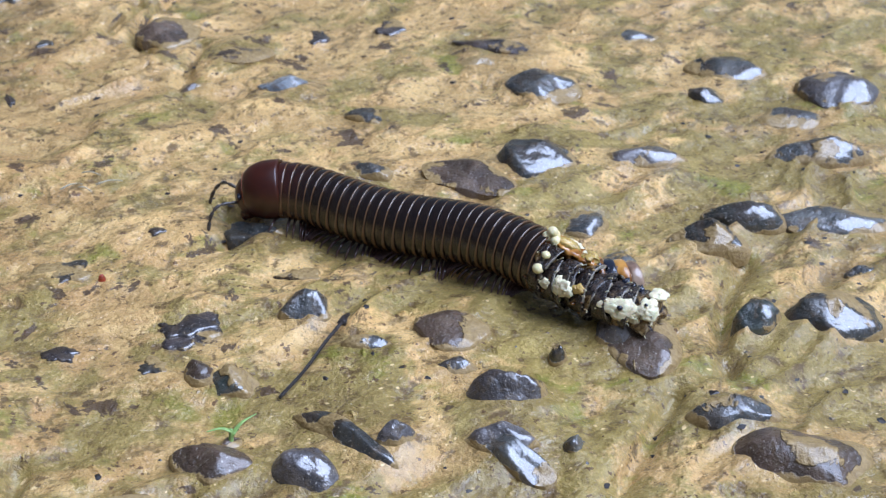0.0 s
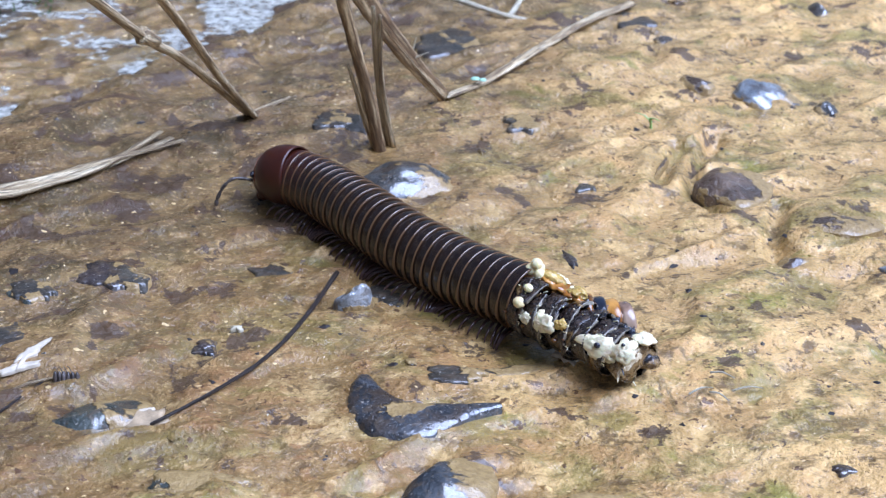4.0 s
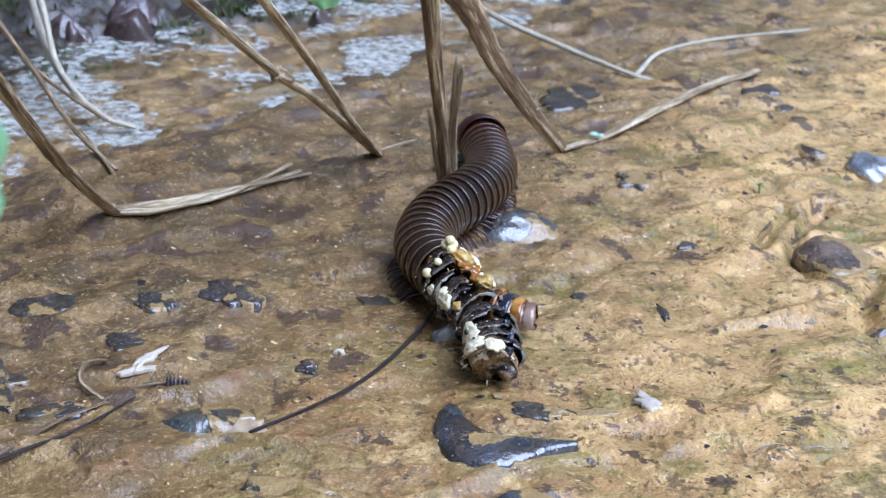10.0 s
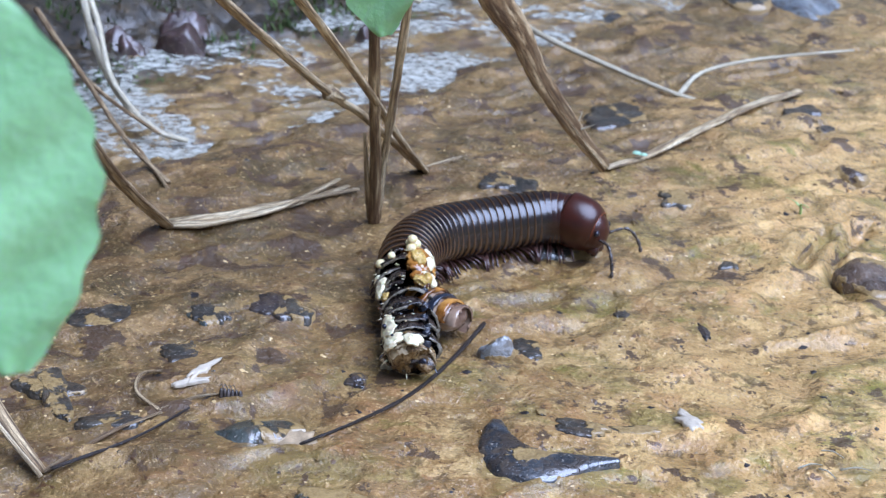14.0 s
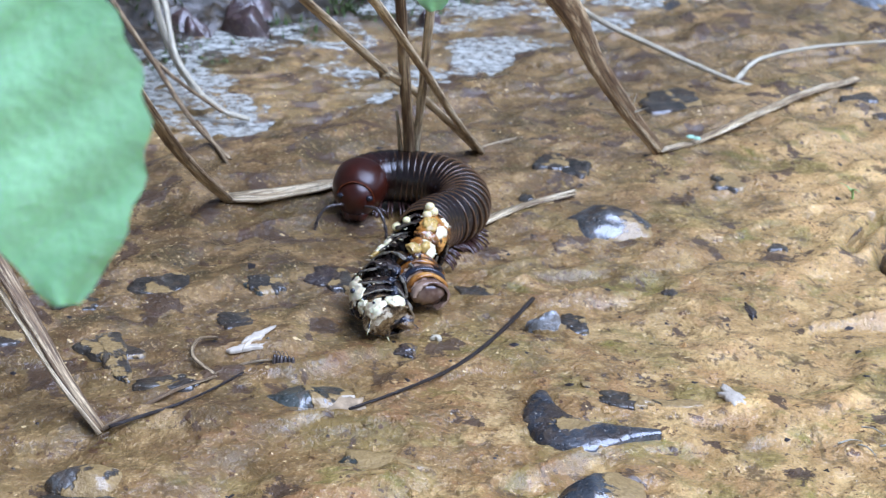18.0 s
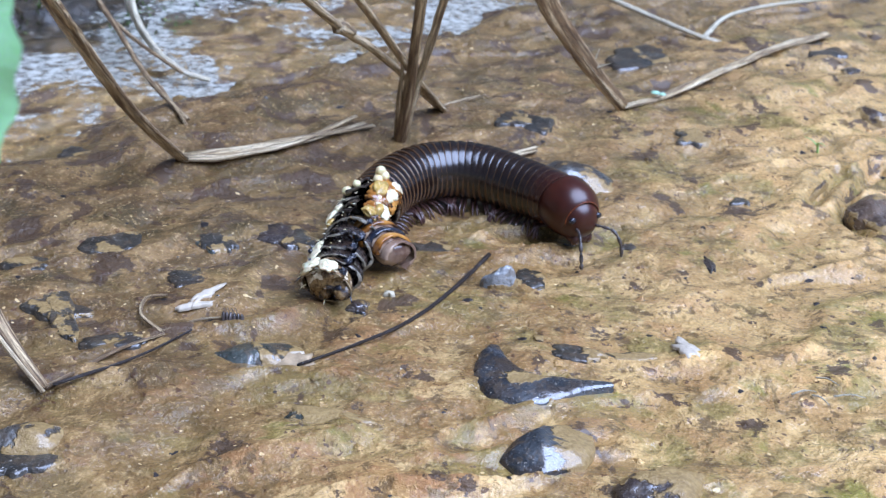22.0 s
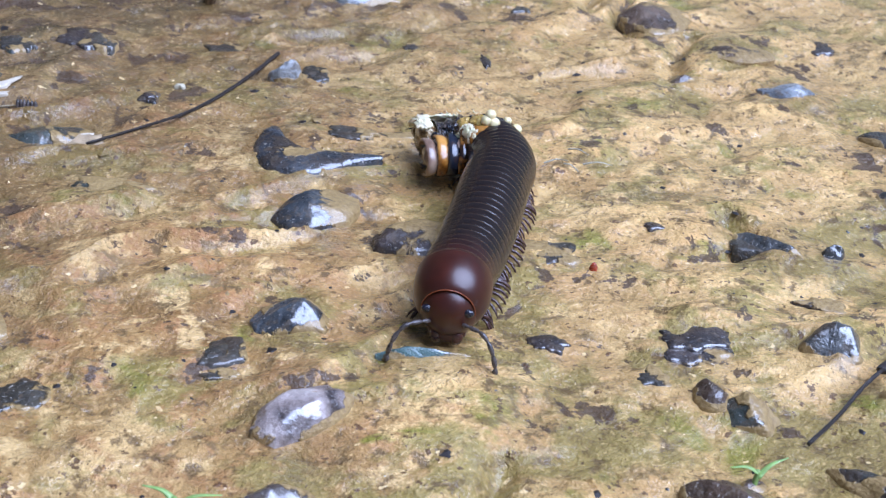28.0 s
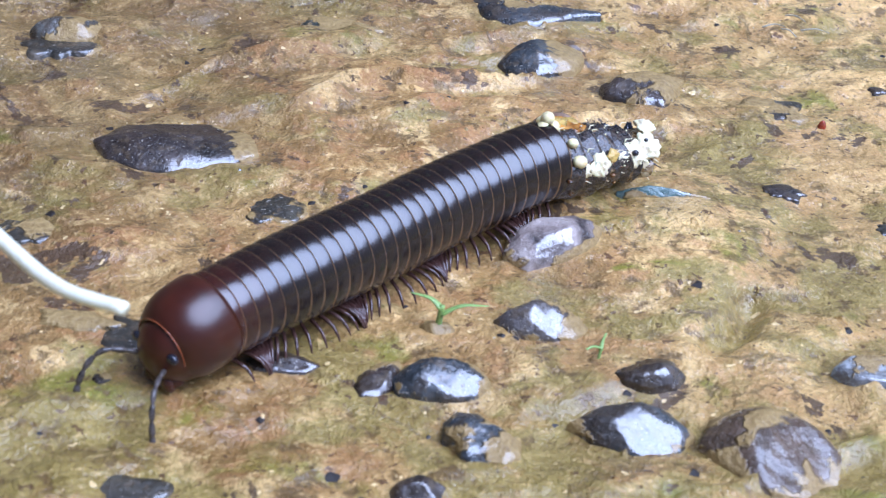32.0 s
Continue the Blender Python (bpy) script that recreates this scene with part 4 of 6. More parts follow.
STONE_LABEL = {
    "dark": "black wet pebble half sunk in mud", "slate": "dark slate pebble with a dried mud smear", "slatebrown": "dark brown speckled pebble in mud",
    "grey": "grey wet pebble half sunk in mud", "blue": "pale blue-grey pebble lying on mud", "purple": "rounded purple-grey pebble in algae",
    "brown": "reddish brown stone set in mud", "green": "dark green-grey wet pebble in mud", "pink": "pinkish white stone with a black end",
    "crescent": "dark crescent-shaped stone with mud in its hollow",
    "teal": "thin teal-green pebble sunk in mud", "rock": "dark red-brown rock on the puddle bank",
}


def leeward(ob, turn, length, width):
    """Notes on each vertex how far it lies to the side where the flow leaves mud behind, and to the low side where water stays."""
    c, s = math.cos(radians(turn)), math.sin(radians(turn))
    at = ob.data.attributes.new("lee", 'FLOAT', 'POINT')
    for i, vert in enumerate(ob.data.vertices):
        x, y = vert.co.x, vert.co.y
        at.data[i].value = (0.85 * (c * x - s * y) + 0.45 * (s * x + c * y)) / (0.5 * max(length, width))
    at = ob.data.attributes.new("seep", 'FLOAT', 'POINT')
    for i, vert in enumerate(ob.data.vertices):
        x, y = vert.co.x, vert.co.y
        at.data[i].value = (0.45 * (c * x - s * y) - 0.9 * (s * x + c * y)) / (0.5 * max(length, width))


def build_pebbles():
    for k, (x, y, l, w, turn, h, kind, sides) in enumerate(PEBBLES):
        rough = kind in ("rock", "blue", "dark", "slate")
        if kind == "crescent":
            continue
        if sides:
            v, f = stone_mesh(l, w, h * 1.45, 100 + k, 0.1, 3, 60, 13, 4.5 if kind == "blue" else 2.1, sink=0.003, sides=sides)
        else:
            v, f = stone_mesh(l * 1.2, w * (1.5 if w < 0.5 * l else 1.2), h * 1.45, 100 + k, 0.17, 6 if rough else 4, 48 if l > 0.010 else 30, 12 if l > 0.010 else 9, 4.0 if kind == "rock" else 2.6 if rough else 2.1, sink=0.003)
        z = gz(x, y) - (0.002 if kind == "rock" else 0.30 * h)
        if sides:
            around = [gz(x + 0.0008 * r * math.cos(6.2832 * q / 12), y + 0.0008 * r * math.sin(6.2832 * q / 12)) for q, r in enumerate(sides)]
            z = sorted(around)[8] + 0.0002
        ob = mesh_ob("rock" if kind == "rock" else "pebble", v, f, STONE[kind])
        ob.data.set_sharp_from_angle(angle=radians(58))
        leeward(ob, turn, l, w)
        ob.matrix_world = pose(x, y, z, 0, 0, turn)
        tagged(ob, STONE_LABEL[kind], "rock" if kind == "rock" else "pebble", "rocks on the bank" if kind == "rock" else "pebbles in the mud")
    for k, (x, y, l, w, turn, kind) in enumerate(PATCHES):
        mat = STONE["slatebrown"] if kind == "brown" else STONE["green"] if kind == "green" else STONE["bare"]
        v, f = stone_mesh(l, w, 0.0003, 400 + k, 0.16, 2, 64, 5, 5.0, 0.30, 0.003)
        ob = mesh_ob("sunken_stone", v, f, mat)
        leeward(ob, turn, l, w)
        ob.matrix_world = pose(x, y, gz(x, y) + 0.0001, 0, 0, turn)
        tagged(ob, "flat dark stone showing through the mud film", "stone", "flat stones flush with the mud")


build_pebbles()


# ---- plants and litter ----
def tube(pts, radii, segs=8, flat=1.0, twist=0.0, cap=True, wob=0.0, seed=0):
    """Verts and faces of a tube along pts; flat squeezes its second axis, radii one a point."""
    rnd = np.random.RandomState(seed)
    P = [Vector(p) for p in pts]
    verts, faces = [], []
    side = None
    for i, p in enumerate(P):
        t = (P[min(i + 1, len(P) - 1)] - P[max(i - 1, 0)]).normalized()
        if side is None:
            side = t.cross(Vector((0, 0, 1)))
            if side.length < 1e-3:
                side = Vector((1, 0, 0))
        side = (side - t * side.dot(t)).normalized()
        up = side.cross(t)
        for j in range(segs):
            a = 2 * math.pi * j / segs + twist * i
            r = radii[i] * (1 + wob * (rnd.rand() - 0.5))
            verts.append(p + side * (r * math.cos(a)) + up * (r * flat * math.sin(a)))
    for i in range(len(P) - 1):
        for j in range(segs):
            a, b = i * segs + j, i * segs + (j + 1) % segs
            faces.append((a, b, b + segs, a + segs))
    if cap:
        faces.append(tuple(range(segs))[::-1])
        faces.append(tuple(range((len(P) - 1) * segs, len(P) * segs)))
    return verts, faces


def smooth_path(pts, n):
    """A Catmull-Rom path through pts."""
    P = [Vector(p) for p in pts]
    P = [P[0] * 2 - P[1]] + P + [P[-1] * 2 - P[-2]]
    out = []
    for k in range(n + 1):
        u = k / n * (len(P) - 3)
        i = min(int(u), len(P) - 4)
        t = u - i
        a, b, c, d = P[i:i + 4]
        out.append(0.5 * (2 * b + (c - a) * t + (2 * a - 5 * b + 4 * c - d) * t * t + (3 * b - a - 3 * c + d) * t ** 3))
    return out


def strand(name, pts, r0, r1, material, parent=None, n=24, segs=8, flat=1.0, wob=0.12, seed=0, label=""):
    path = smooth_path(pts, n)
    radii = [r0 + (r1 - r0) * i / n for i in range(n + 1)]
    v, f = tube(path, radii, segs, flat, 0.0, True, wob, seed)
    ob = mesh_ob(name, v, f, material, parent, True, label)
    at = ob.data.attributes.new("fibre", 'FLOAT_VECTOR', 'POINT')
    run = 0.0
    for i in range(n + 1):
        run += (path[i] - path[max(i - 1, 0)]).length
        for j in range(segs):
            a = 2 * math.pi * j / segs
            at.data[i * segs + j].vector = (math.cos(a) + seed, math.sin(a), run * 55)
    return ob


def thing(name, x, y, z, label, category, group=""):
    ob = new(name)
    ob.empty_display_size = 0.005
    ob.location = (x, y, z)
    return tagged(ob, label, category, group)


def rel(base, pts):
    return [tuple(p[i] - base[i] for i in range(3)) for p in pts]


def over_mud(pts, lift, n=40):
    """A path over the mud through (x, y) points, smoothed so that it rests on the high spots."""
    path = smooth_path([(x, y, 0) for x, y in pts], n)
    z = ground_z(np.array([p.x for p in path]), np.array([p.y for p in path]))
    top = np.array([z[max(0, i - 4):i + 5].max() for i in range(n + 1)])
    top = np.array([top[max(0, i - 4):i + 5].mean() for i in range(n + 1)])
    return [(p.x, p.y, float(h) + lift) for p, h in zip(path, top)]


def crescent_stone():
    """A comma-shaped wet stone: a broad dark end that tapers into a tail, the mud filling its hollow side."""
    b = (0.0266, 0.0598, gz(0.0266, 0.0598) + 0.0001)
    spine = smooth_path([(-0.0066, 0.0084, 0.0012), (-0.0066, 0.0042, 0.0029), (-0.0054, -0.0002, 0.0045), (-0.0020, -0.0032, 0.0052), (0.0034, -0.0026, 0.0033), (0.0076, -0.0014, 0.0017), (0.0114, -0.0004, 0.0008)], 48)
    n, m = len(spine), 16
    verts, faces = [], []
    for i, p in enumerate(spine):
        d = (spine[min(i + 1, n - 1)] - spine[max(i - 1, 0)])
        d = Vector((d.x, d.y, 0)).normalized()
        side = Vector((-d.y, d.x, 0))
        half = p.z * (1 + 0.16 * noise.noise(Vector((i * 0.23, 3.1, 0))) + 0.10 * noise.noise(Vector((i * 0.7, 8.1, 0))))
        for j in range(m + 1):
            e = 2 * j / m - 1
            q = Vector((p.x, p.y, 0)) + side * half * e
            lump = noise.noise(q * 260) * 0.00022 + noise.noise(q * 900) * 0.00008
            verts.append((q.x, q.y, -0.0016 if j in (0, m) else 0.0013 * (1 - abs(e) ** 3) * min(1, p.z / 0.0022) + lump))
    for i in range(n - 1):
        for j in range(m):
            a = i * (m + 1) + j
            faces.append((a, a + m + 1, a + m + 2, a + 1))
    ob = mesh_ob("pebble", verts, faces, STONE["crescent"])
    leeward(ob, 0, 0.024, 0.016)
    ob.location = b
    tagged(ob, STONE_LABEL["crescent"], "pebble", "pebbles in the mud")


crescent_stone()


def stalk_fork():
    b = (0.0072, 0.1668, gz(0.0072, 0.1668))
    t = thing("dry_stem_fork", *b, "two bleached brown dry stems meeting at the waterline", "dry stem", "dry stems by the puddle")
    one = [b, (-0.0044, 0.1379, 0.0223), (-0.0105, 0.1275, 0.0302), (-0.0225, 0.1014, 0.0506), (-0.0300, 0.0820, 0.0655), (-0.042, 0.055, 0.088)]
    two = [(b[0] + 0.001, b[1] - 0.001, b[2]), (0.0023, 0.1478, 0.0145), (-0.0044, 0.1224, 0.0342), (-0.0115, 0.0990, 0.0525), (-0.0175, 0.0815, 0.066), (-0.028, 0.052, 0.088)]
    strand("stem", rel(b, one), 0.0009, 0.0011, STRAW, t, 40, 9, 0.8, 0.14, 1)
    strand("stem", rel(b, two), 0.0008, 0.0010, STRAW, t, 40, 8, 0.8, 0.14, 2)
    strand("knot", rel(b, [(-0.0088, 0.1300, 0.0285), (-0.0098, 0.1283, 0.0297), (-0.0108, 0.1265, 0.0310)]), 0.0011, 0.0015, STRAW, t, 6, 10, 1.0, 0.3, 3)
    strand("rootlet", rel(b, [b, (0.012, 0.171, 0.0008), (0.017, 0.176, 0.0006)]), 0.0008, 0.0003, STRAW, t, 12, 6, 0.7, 0.3, 4)
    strand("fallen_blade", rel(b, [(0.009, 0.172, -0.001), (0.022, 0.186, -0.0006), (0.036, 0.199, 0.0)]), 0.0009, 0.0004, STRAW, t, 14, 6, 0.3, 0.2, 5)


def bent_blade():
    b = (0.0468, 0.1708, gz(0.0468, 0.1708) + 0.0006)
    t = thing("bent_grass_blade", *b, "dry grass blade bent at the mud and lying along it", "grass blade", "dry grass by the puddle")
    up = [b, (0.0388, 0.1655, 0.0118), (0.0296, 0.158, 0.0255), (0.0243, 0.153, 0.0360), (0.0175, 0.147, 0.0460), (0.004, 0.135, 0.070)]
    strand("blade", rel(b, up), 0.00045, 0.0012, STALK, t, 36, 12, 3.0, 0.12, 6)
    strand("midrib", rel(b, [(x - 0.0002, y - 0.0006, z + 0.0001) for x, y, z in up]), 0.0003, 0.0005, STRAW, t, 30, 6, 0.8, 0.2, 6)
    low = [b] + over_mud([(0.0525, 0.1760), (0.0565, 0.1796), (0.0715, 0.1978), (0.0881, 0.2182), (0.1018, 0.2311)], 0.0003, 30)
    strand("lying_blade", rel(b, low), 0.0011, 0.0015, STRAW, t, 30, 8, 0.35, 0.25, 7)
    for k, d in enumerate(((-0.0035, -0.0005, 0.0035), (0.004, 0.001, 0.0012), (0.0012, 0.001, 0.0042))):
        s = (0.0388, 0.1655, 0.0118)
        strand("spike", rel(b, [s, (s[0] + d[0] * 0.5, s[1] + d[1] * 0.5, s[2] + d[2] * 0.5), (s[0] + d[0], s[1] + d[1], s[2] + d[2])]), 0.0003, 0.00005, PALEROOT, t, 6, 5, 1, 0, k)


def corner_blade():
    b = (-0.0404, 0.1275, gz(-0.0404, 0.1275) + 0.0006)
    t = thing("folded_grass_blade", *b, "folded dry grass blade, its frayed end lying on mud", "grass blade", "dry grass by the puddle")
    up = [b, (-0.0456, 0.1196, 0.0124), (-0.0488, 0.1150, 0.0195), (-0.0540, 0.1077, 0.0330), (-0.0565, 0.1010, 0.0420), (-0.064, 0.085, 0.066)]
    strand("blade", rel(b, up), 0.0017, 0.0023, STRAW, t, 30, 12, 0.5, 0.25, 8)
    strand("blade_edge", rel(b, [(x + 0.0011, y - 0.0008, z + 0.0002) for x, y, z in up]), 0.0006, 0.0009, STALK, t, 30, 7, 0.7, 0.2, 18)
    for k, (dy, e) in enumerate(((0.0, 0.0), (0.0010, 0.0022), (-0.0009, -0.002))):
        low = [b] + over_mud([(-0.0345, 0.1300 + dy), (-0.0293, 0.1322 + dy), (-0.0198, 0.1392 + dy), (-0.0076 + e, 0.1526 - e)], 0.0003 + 0.0003 * k, 24)
        strand("frayed_blade", rel(b, low), 0.0017, 0.0006, STRAW, t, 24, 7, 0.35, 0.3, 9 + k)


def near_blade():
    b = (-0.0443, 0.0478, gz(-0.0443, 0.0478) + 0.0006)
    t = thing("split_grass_blade", *b, "split dry grass blade rising from the mud", "grass blade", "dry grass by the puddle")
    up = [b, (-0.0505, 0.0520, 0.0062), (-0.0572, 0.0570, 0.0140), (-0.0668, 0.0628, 0.0258), (-0.0768, 0.0685, 0.0352), (-0.105, 0.085, 0.062)]
    strand("blade", rel(b, up), 0.0007, 0.0022, STALK, t, 30, 10, 0.35, 0.15, 12)
    strand("blade_edge", rel(b, [(x - 0.0012 * i / 3, y - 0.0012, z - 0.0006 * i) for i, (x, y, z) in enumerate(up)]), 0.0004, 0.0007, STRAW, t, 26, 7, 0.6, 0.2, 13)
    strand("rootlet", rel(b, [b, (-0.0366, 0.0581, 0.001), (-0.0305, 0.0640, 0.001)]), 0.0005, 0.0003, STALK, t, 12, 6, 0.6, 0.2, 14)
    strand("rootlet", rel(b, [(-0.0431, 0.0477, 0.001), (-0.0329, 0.0570, 0.001), (-0.0240, 0.0694, 0.001)]), 0.0004, 0.0002, TWIG, t, 12, 6, 0.6, 0.2, 15)


def roots():
    def root(name, pts, r0, r1, mat, label, branches=(), cat="root"):
        b = pts[0]
        t = thing(name, *b, label, cat, "bare roots on the bank")
        strand("root", rel(b, pts), r0, r1, mat, t, 30, 8, 0.9, 0.3, len(pts))
        for k, (p, a, c) in enumerate(branches):
            strand("branch", rel(b, p), a, c, mat, t, 20, 7, 0.9, 0.3, 30 + k)
    root("pale_root", [(0.012, 0.262, 0.022), (0.0301, 0.2520, 0.010), (0.0385, 0.2428, 0.0075), (0.0511, 0.2357, 0.0045), (0.0615, 0.2271, 0.003), (0.0704, 0.2244, 0.0008), (0.0766, 0.2241, -0.0005)],
         0.0009, 0.0006, PALEROOT, "bleached white rootlet arching over wet mud",
         [([(0.0704, 0.2250, 0.0008), (0.0785, 0.2376, 0.003), (0.0962, 0.2516, 0.003), (0.1256, 0.2707, 0.001)], 0.0007, 0.0004)])
    root("pale_root", [(-0.0844, 0.2549, 0.012), (-0.0725, 0.2191, 0.006), (-0.0613, 0.1926, 0.003), (-0.0515, 0.1795, 0.001), (-0.0442, 0.1788, -0.001)],
         0.0011, 0.0006, PALEROOT, "pale curved root dipping into the puddle")
    root("brown_root", [(-0.0900, 0.2330, 0.010), (-0.0822, 0.2187, 0.008), (-0.0686, 0.1924, 0.006), (-0.0549, 0.1663, 0.003), (-0.0438, 0.1515, 0.0006)],
         0.0008, 0.0005, STALK, "thin brown forked root reaching the mud",
         [([(-0.0533, 0.1650, 0.003), (-0.0459, 0.1533, 0.0008), (-0.0403, 0.1431, -0.001)], 0.0005, 0.0003), ([(-0.0720, 0.199, 0.006), (-0.062, 0.187, 0.004), (-0.050, 0.177, 0.001)], 0.0006, 0.0004)])
    root("pale_root", [(-0.0960, 0.2450, 0.018), (-0.0814, 0.2396, 0.017), (-0.0730, 0.2230, 0.012), (-0.0650, 0.1990, 0.006), (-0.0560, 0.1840, 0.002)],
         0.0010, 0.0006, PALEROOT, "pale curled root hanging over the bank")
    root("pale_root", [(0.0060, 0.2760, 0.03), (0.000, 0.2560, 0.018), (0.004, 0.2480, 0.014), (0.006, 0.262, 0.012)],
         0.0009, 0.0007, PALEROOT, "short pale hooked rootlet on the bank")


def litter():
    pts = over_mud([(-0.0092, 0.0575), (-0.0019, 0.0640), (0.0033, 0.0704), (0.0087, 0.0780), (0.0135, 0.0873), (0.0189, 0.0998)], 0.0002)
    b = pts[0]
    t = thing("twig", *b, "thin dark curved twig lying on the mud", "twig")
    strand("bark", rel(b, pts), 0.00024, 0.00040, TWIG, t, 40, 8, 0.9, 0.25, 40)
    pts = [(0.0905, -0.0136), (0.0955, -0.0083), (0.0998, -0.0033), (0.1032, -0.0003)]
    b = (*pts[0], gz(*pts[0]))
    t = thing("stem", *b, "thin dry stem with a brown bud", "stem")
    strand("stalk", [(x - b[0], y - b[1], gz(x, y) - b[2] + 0.0007 + 0.0005 * i) for i, (x, y) in enumerate(pts)], 0.0003, 0.0003, TWIG, t, 16, 6, 1, 0.2, 41)
    x, y = pts[-1]
    strand("bud", [(x - b[0], y - b[1], gz(x, y) - b[2] + 0.0020), (x - b[0] + 0.0008, y - b[1] + 0.0012, gz(x, y) - b[2] + 0.0022), (x - b[0] + 0.0018, y - b[1] + 0.0026, gz(x, y) - b[2] + 0.0018)], 0.0008, 0.0003, TWIG, t, 6, 8, 0.7, 0.1, 42)
    # seedlings
    for k, (x, y, s, a) in enumerate(((0.0816, -0.0223, 1.0, 20), (0.0145, -0.0301, 1.15, -5), (0.0327, -0.0338, 0.55, 60), (0.0864, 0.1568, 0.8, 130))):
        t = thing("seedling", x, y, gz(x, y), "tiny bright green two-leaved grass seedling", "seedling", "seedlings in the mud")
        t.rotation_euler = (0, 0, radians(a))
        strand("sprout", [(0, 0, -0.0006), (0.0002, 0, 0.0016 * s), (0.0003, 0.0001, 0.0028 * s)], 0.0004 * s, 0.0003 * s, SPROUT, t, 6, 6, 1, 0.1, k)
        strand("leaf", [(0.0003, 0, 0.0018 * s), (0.0022 * s, 0.0003, 0.0030 * s), (0.0048 * s, 0.0006, 0.0032 * s)], 0.0005 * s, 0.0001, SPROUT, t, 10, 6, 0.3, 0.0, k)
        strand("leaf", [(0.0003, 0, 0.0025 * s), (-0.0010 * s, 0.0006, 0.0032 * s), (-0.0030 * s, 0.0010, 0.0033 * s)], 0.0005 * s, 0.00012, SPROUT, t, 10, 6, 0.35, 0.0, k)
        if k < 2:
            v, f = stone_mesh(0.004, 0.003, 0.0012, 700 + k)
            mesh_ob("seed_husk", v, f, STONE["brown"], t)
    # duckweed-like pair of round leaflets on the lying blade
    t = thing("leaflet_pair", 0.0542, 0.1775, gz(0.0542, 0.1775) + 0.0018, "two round pale green leaflets on a straw", "leaflet")
    for dx, dy, r in ((0, 0, 0.0011), (0.0014, -0.0008, 0.0008)):
        v, f = stone_mesh(2 * r, 1.6 * r, 0.0004, 720, 0.05, 0, 16, 3, 4, sink=0.0001)
        o = mesh_ob("leaflet", v, f, simple("pale_leaflet", (0.42, 0.70, 0.50), 0.4), t)
        o.location = (dx, dy, 0.0)
    # pale flakes and wings
    def flake(name, x, y, l, w, a, label, mat=FLAKE, h=0.0003):
        v, f = stone_mesh(l, w, h, int(abs(x * 1e5)) + 5, 0.25, 2, 36, 4, 3, 0.7, sink=0.0005)
        ob = mesh_ob(name, v, f, mat)
        ob.matrix_world = pose(x, y, gz(x, y) + 0.0006, 4, -5, a)
        tagged(ob, label, "flake", "pale litter on the mud")
    flake("bark_flake", 0.0502, 0.0709, 0.0060, 0.0028, -62, "white torn flake with dark edge")
    flake("insect_wing", -0.0262, 0.0750, 0.0050, 0.0018, 50, "translucent whitish insect wing in shallow water")
    flake("insect_wing", -0.0275, 0.0722, 0.0050, 0.0016, 20, "translucent whitish insect wing in shallow water")
    flake("pale_flake", -0.0100, 0.0592, 0.0062, 0.0052, 10, "pale wet triangular bark flake", simple("tan_flake", (0.46, 0.33, 0.20), 0.45, 0.4))
    flake("pale_flake", -0.0125, 0.0612, 0.0058, 0.0030, 5, "glossy white wet flake", FLAKE)
    flake("sand_chip", 0.0027, 0.0838, 0.0016, 0.0011, 0, "small white chip of stone on mud", PALEROOT)
    for k, (x, y, l, a) in enumerate(((0.0666, 0.0595, 0.0045, 25), (0.0706, 0.0625, 0.0035, -20), (0.0735, 0.0595, 0.005, 10), (0.0690, 0.0585, 0.003, -40))):
        t = thing("straw_bit", x, y, gz(x, y) + 0.0008, "small broken bit of grey straw", "straw", "broken straw on the mud")
        c, s = math.cos(radians(a)) * l / 2, math.sin(radians(a)) * l / 2
        strand("straw", [(-c, -s, 0), (0, 0, 0.0003), (c, s, -0.0004)], 0.00022, 0.00012, PALEROOT, t, 6, 6, 0.6, 0.2, k)
    # bug husk
    t = thing("insect_husk", -0.0208, 0.0692, gz(-0.0208, 0.0692) + 0.0005, "small grey segmented insect husk", "insect")
    for k in range(6):
        v, f = stone_mesh(0.0008, 0.0016 - 0.0002 * abs(k - 2), 0.0008, 740 + k, 0.02, 0, 12, 4)
        mesh_ob("segment", v, f, FEELER, t).location = ((k - 2.5) * 0.0006, -0.0001 * k, 0)
    for k in range(4):
        strand("leg", [(0.0006 * k - 0.001, 0, 0.0003), (0.0006 * k - 0.0016, 0.0014, 0.0006), (0.0006 * k - 0.002, 0.0022, -0.0002)], 0.00008, 0.00005, FEELER, t, 6, 4, 1, 0, k)
    t = thing("dry_tendril", -0.0330, 0.0705, gz(-0.033, 0.0705), "curled pale dry tendril in shallow water", "tendril")
    strand("curl", [(0.002, -0.006, 0.0004), (-0.002, -0.002, 0.0010), (-0.0022, 0.003, 0.0012), (0.0006, 0.005, 0.0008)], 0.0004, 0.00025, STALK, t, 20, 7, 0.8, 0.2, 50)
    strand("fibre", [(0.002, -0.006, 0.0004), (0.007, -0.002, 0.0006), (0.012, 0.0, 0.0004)], 0.0003, 0.0002, STRAW, t, 12, 5, 1, 0.2, 51)
    v, f = stone_mesh(0.0014, 0.0012, 0.0009, 760, 0.05, 0, 14, 4)
    ob = mesh_ob("red_seed", v, f, REDSEED)
    ob.matrix_world = pose(0.0687, 0.0266, gz(0.0687, 0.0266) + 0.0002)
    tagged(ob, "tiny round red seed on mud", "seed")
    # white near straw
    pts = [(-0.0400, -0.0520, 0.034), (-0.0270, -0.0612, 0.030), (-0.0235, -0.0638, 0.029), (-0.0174, -0.0691, 0.0285), (-0.0113, -0.0721, 0.029)]
    far = [(-0.11, 0.01, 0.0), (-0.07, -0.025, 0.03)]
    b = (-0.11, 0.01, gz(-0.11, 0.01))
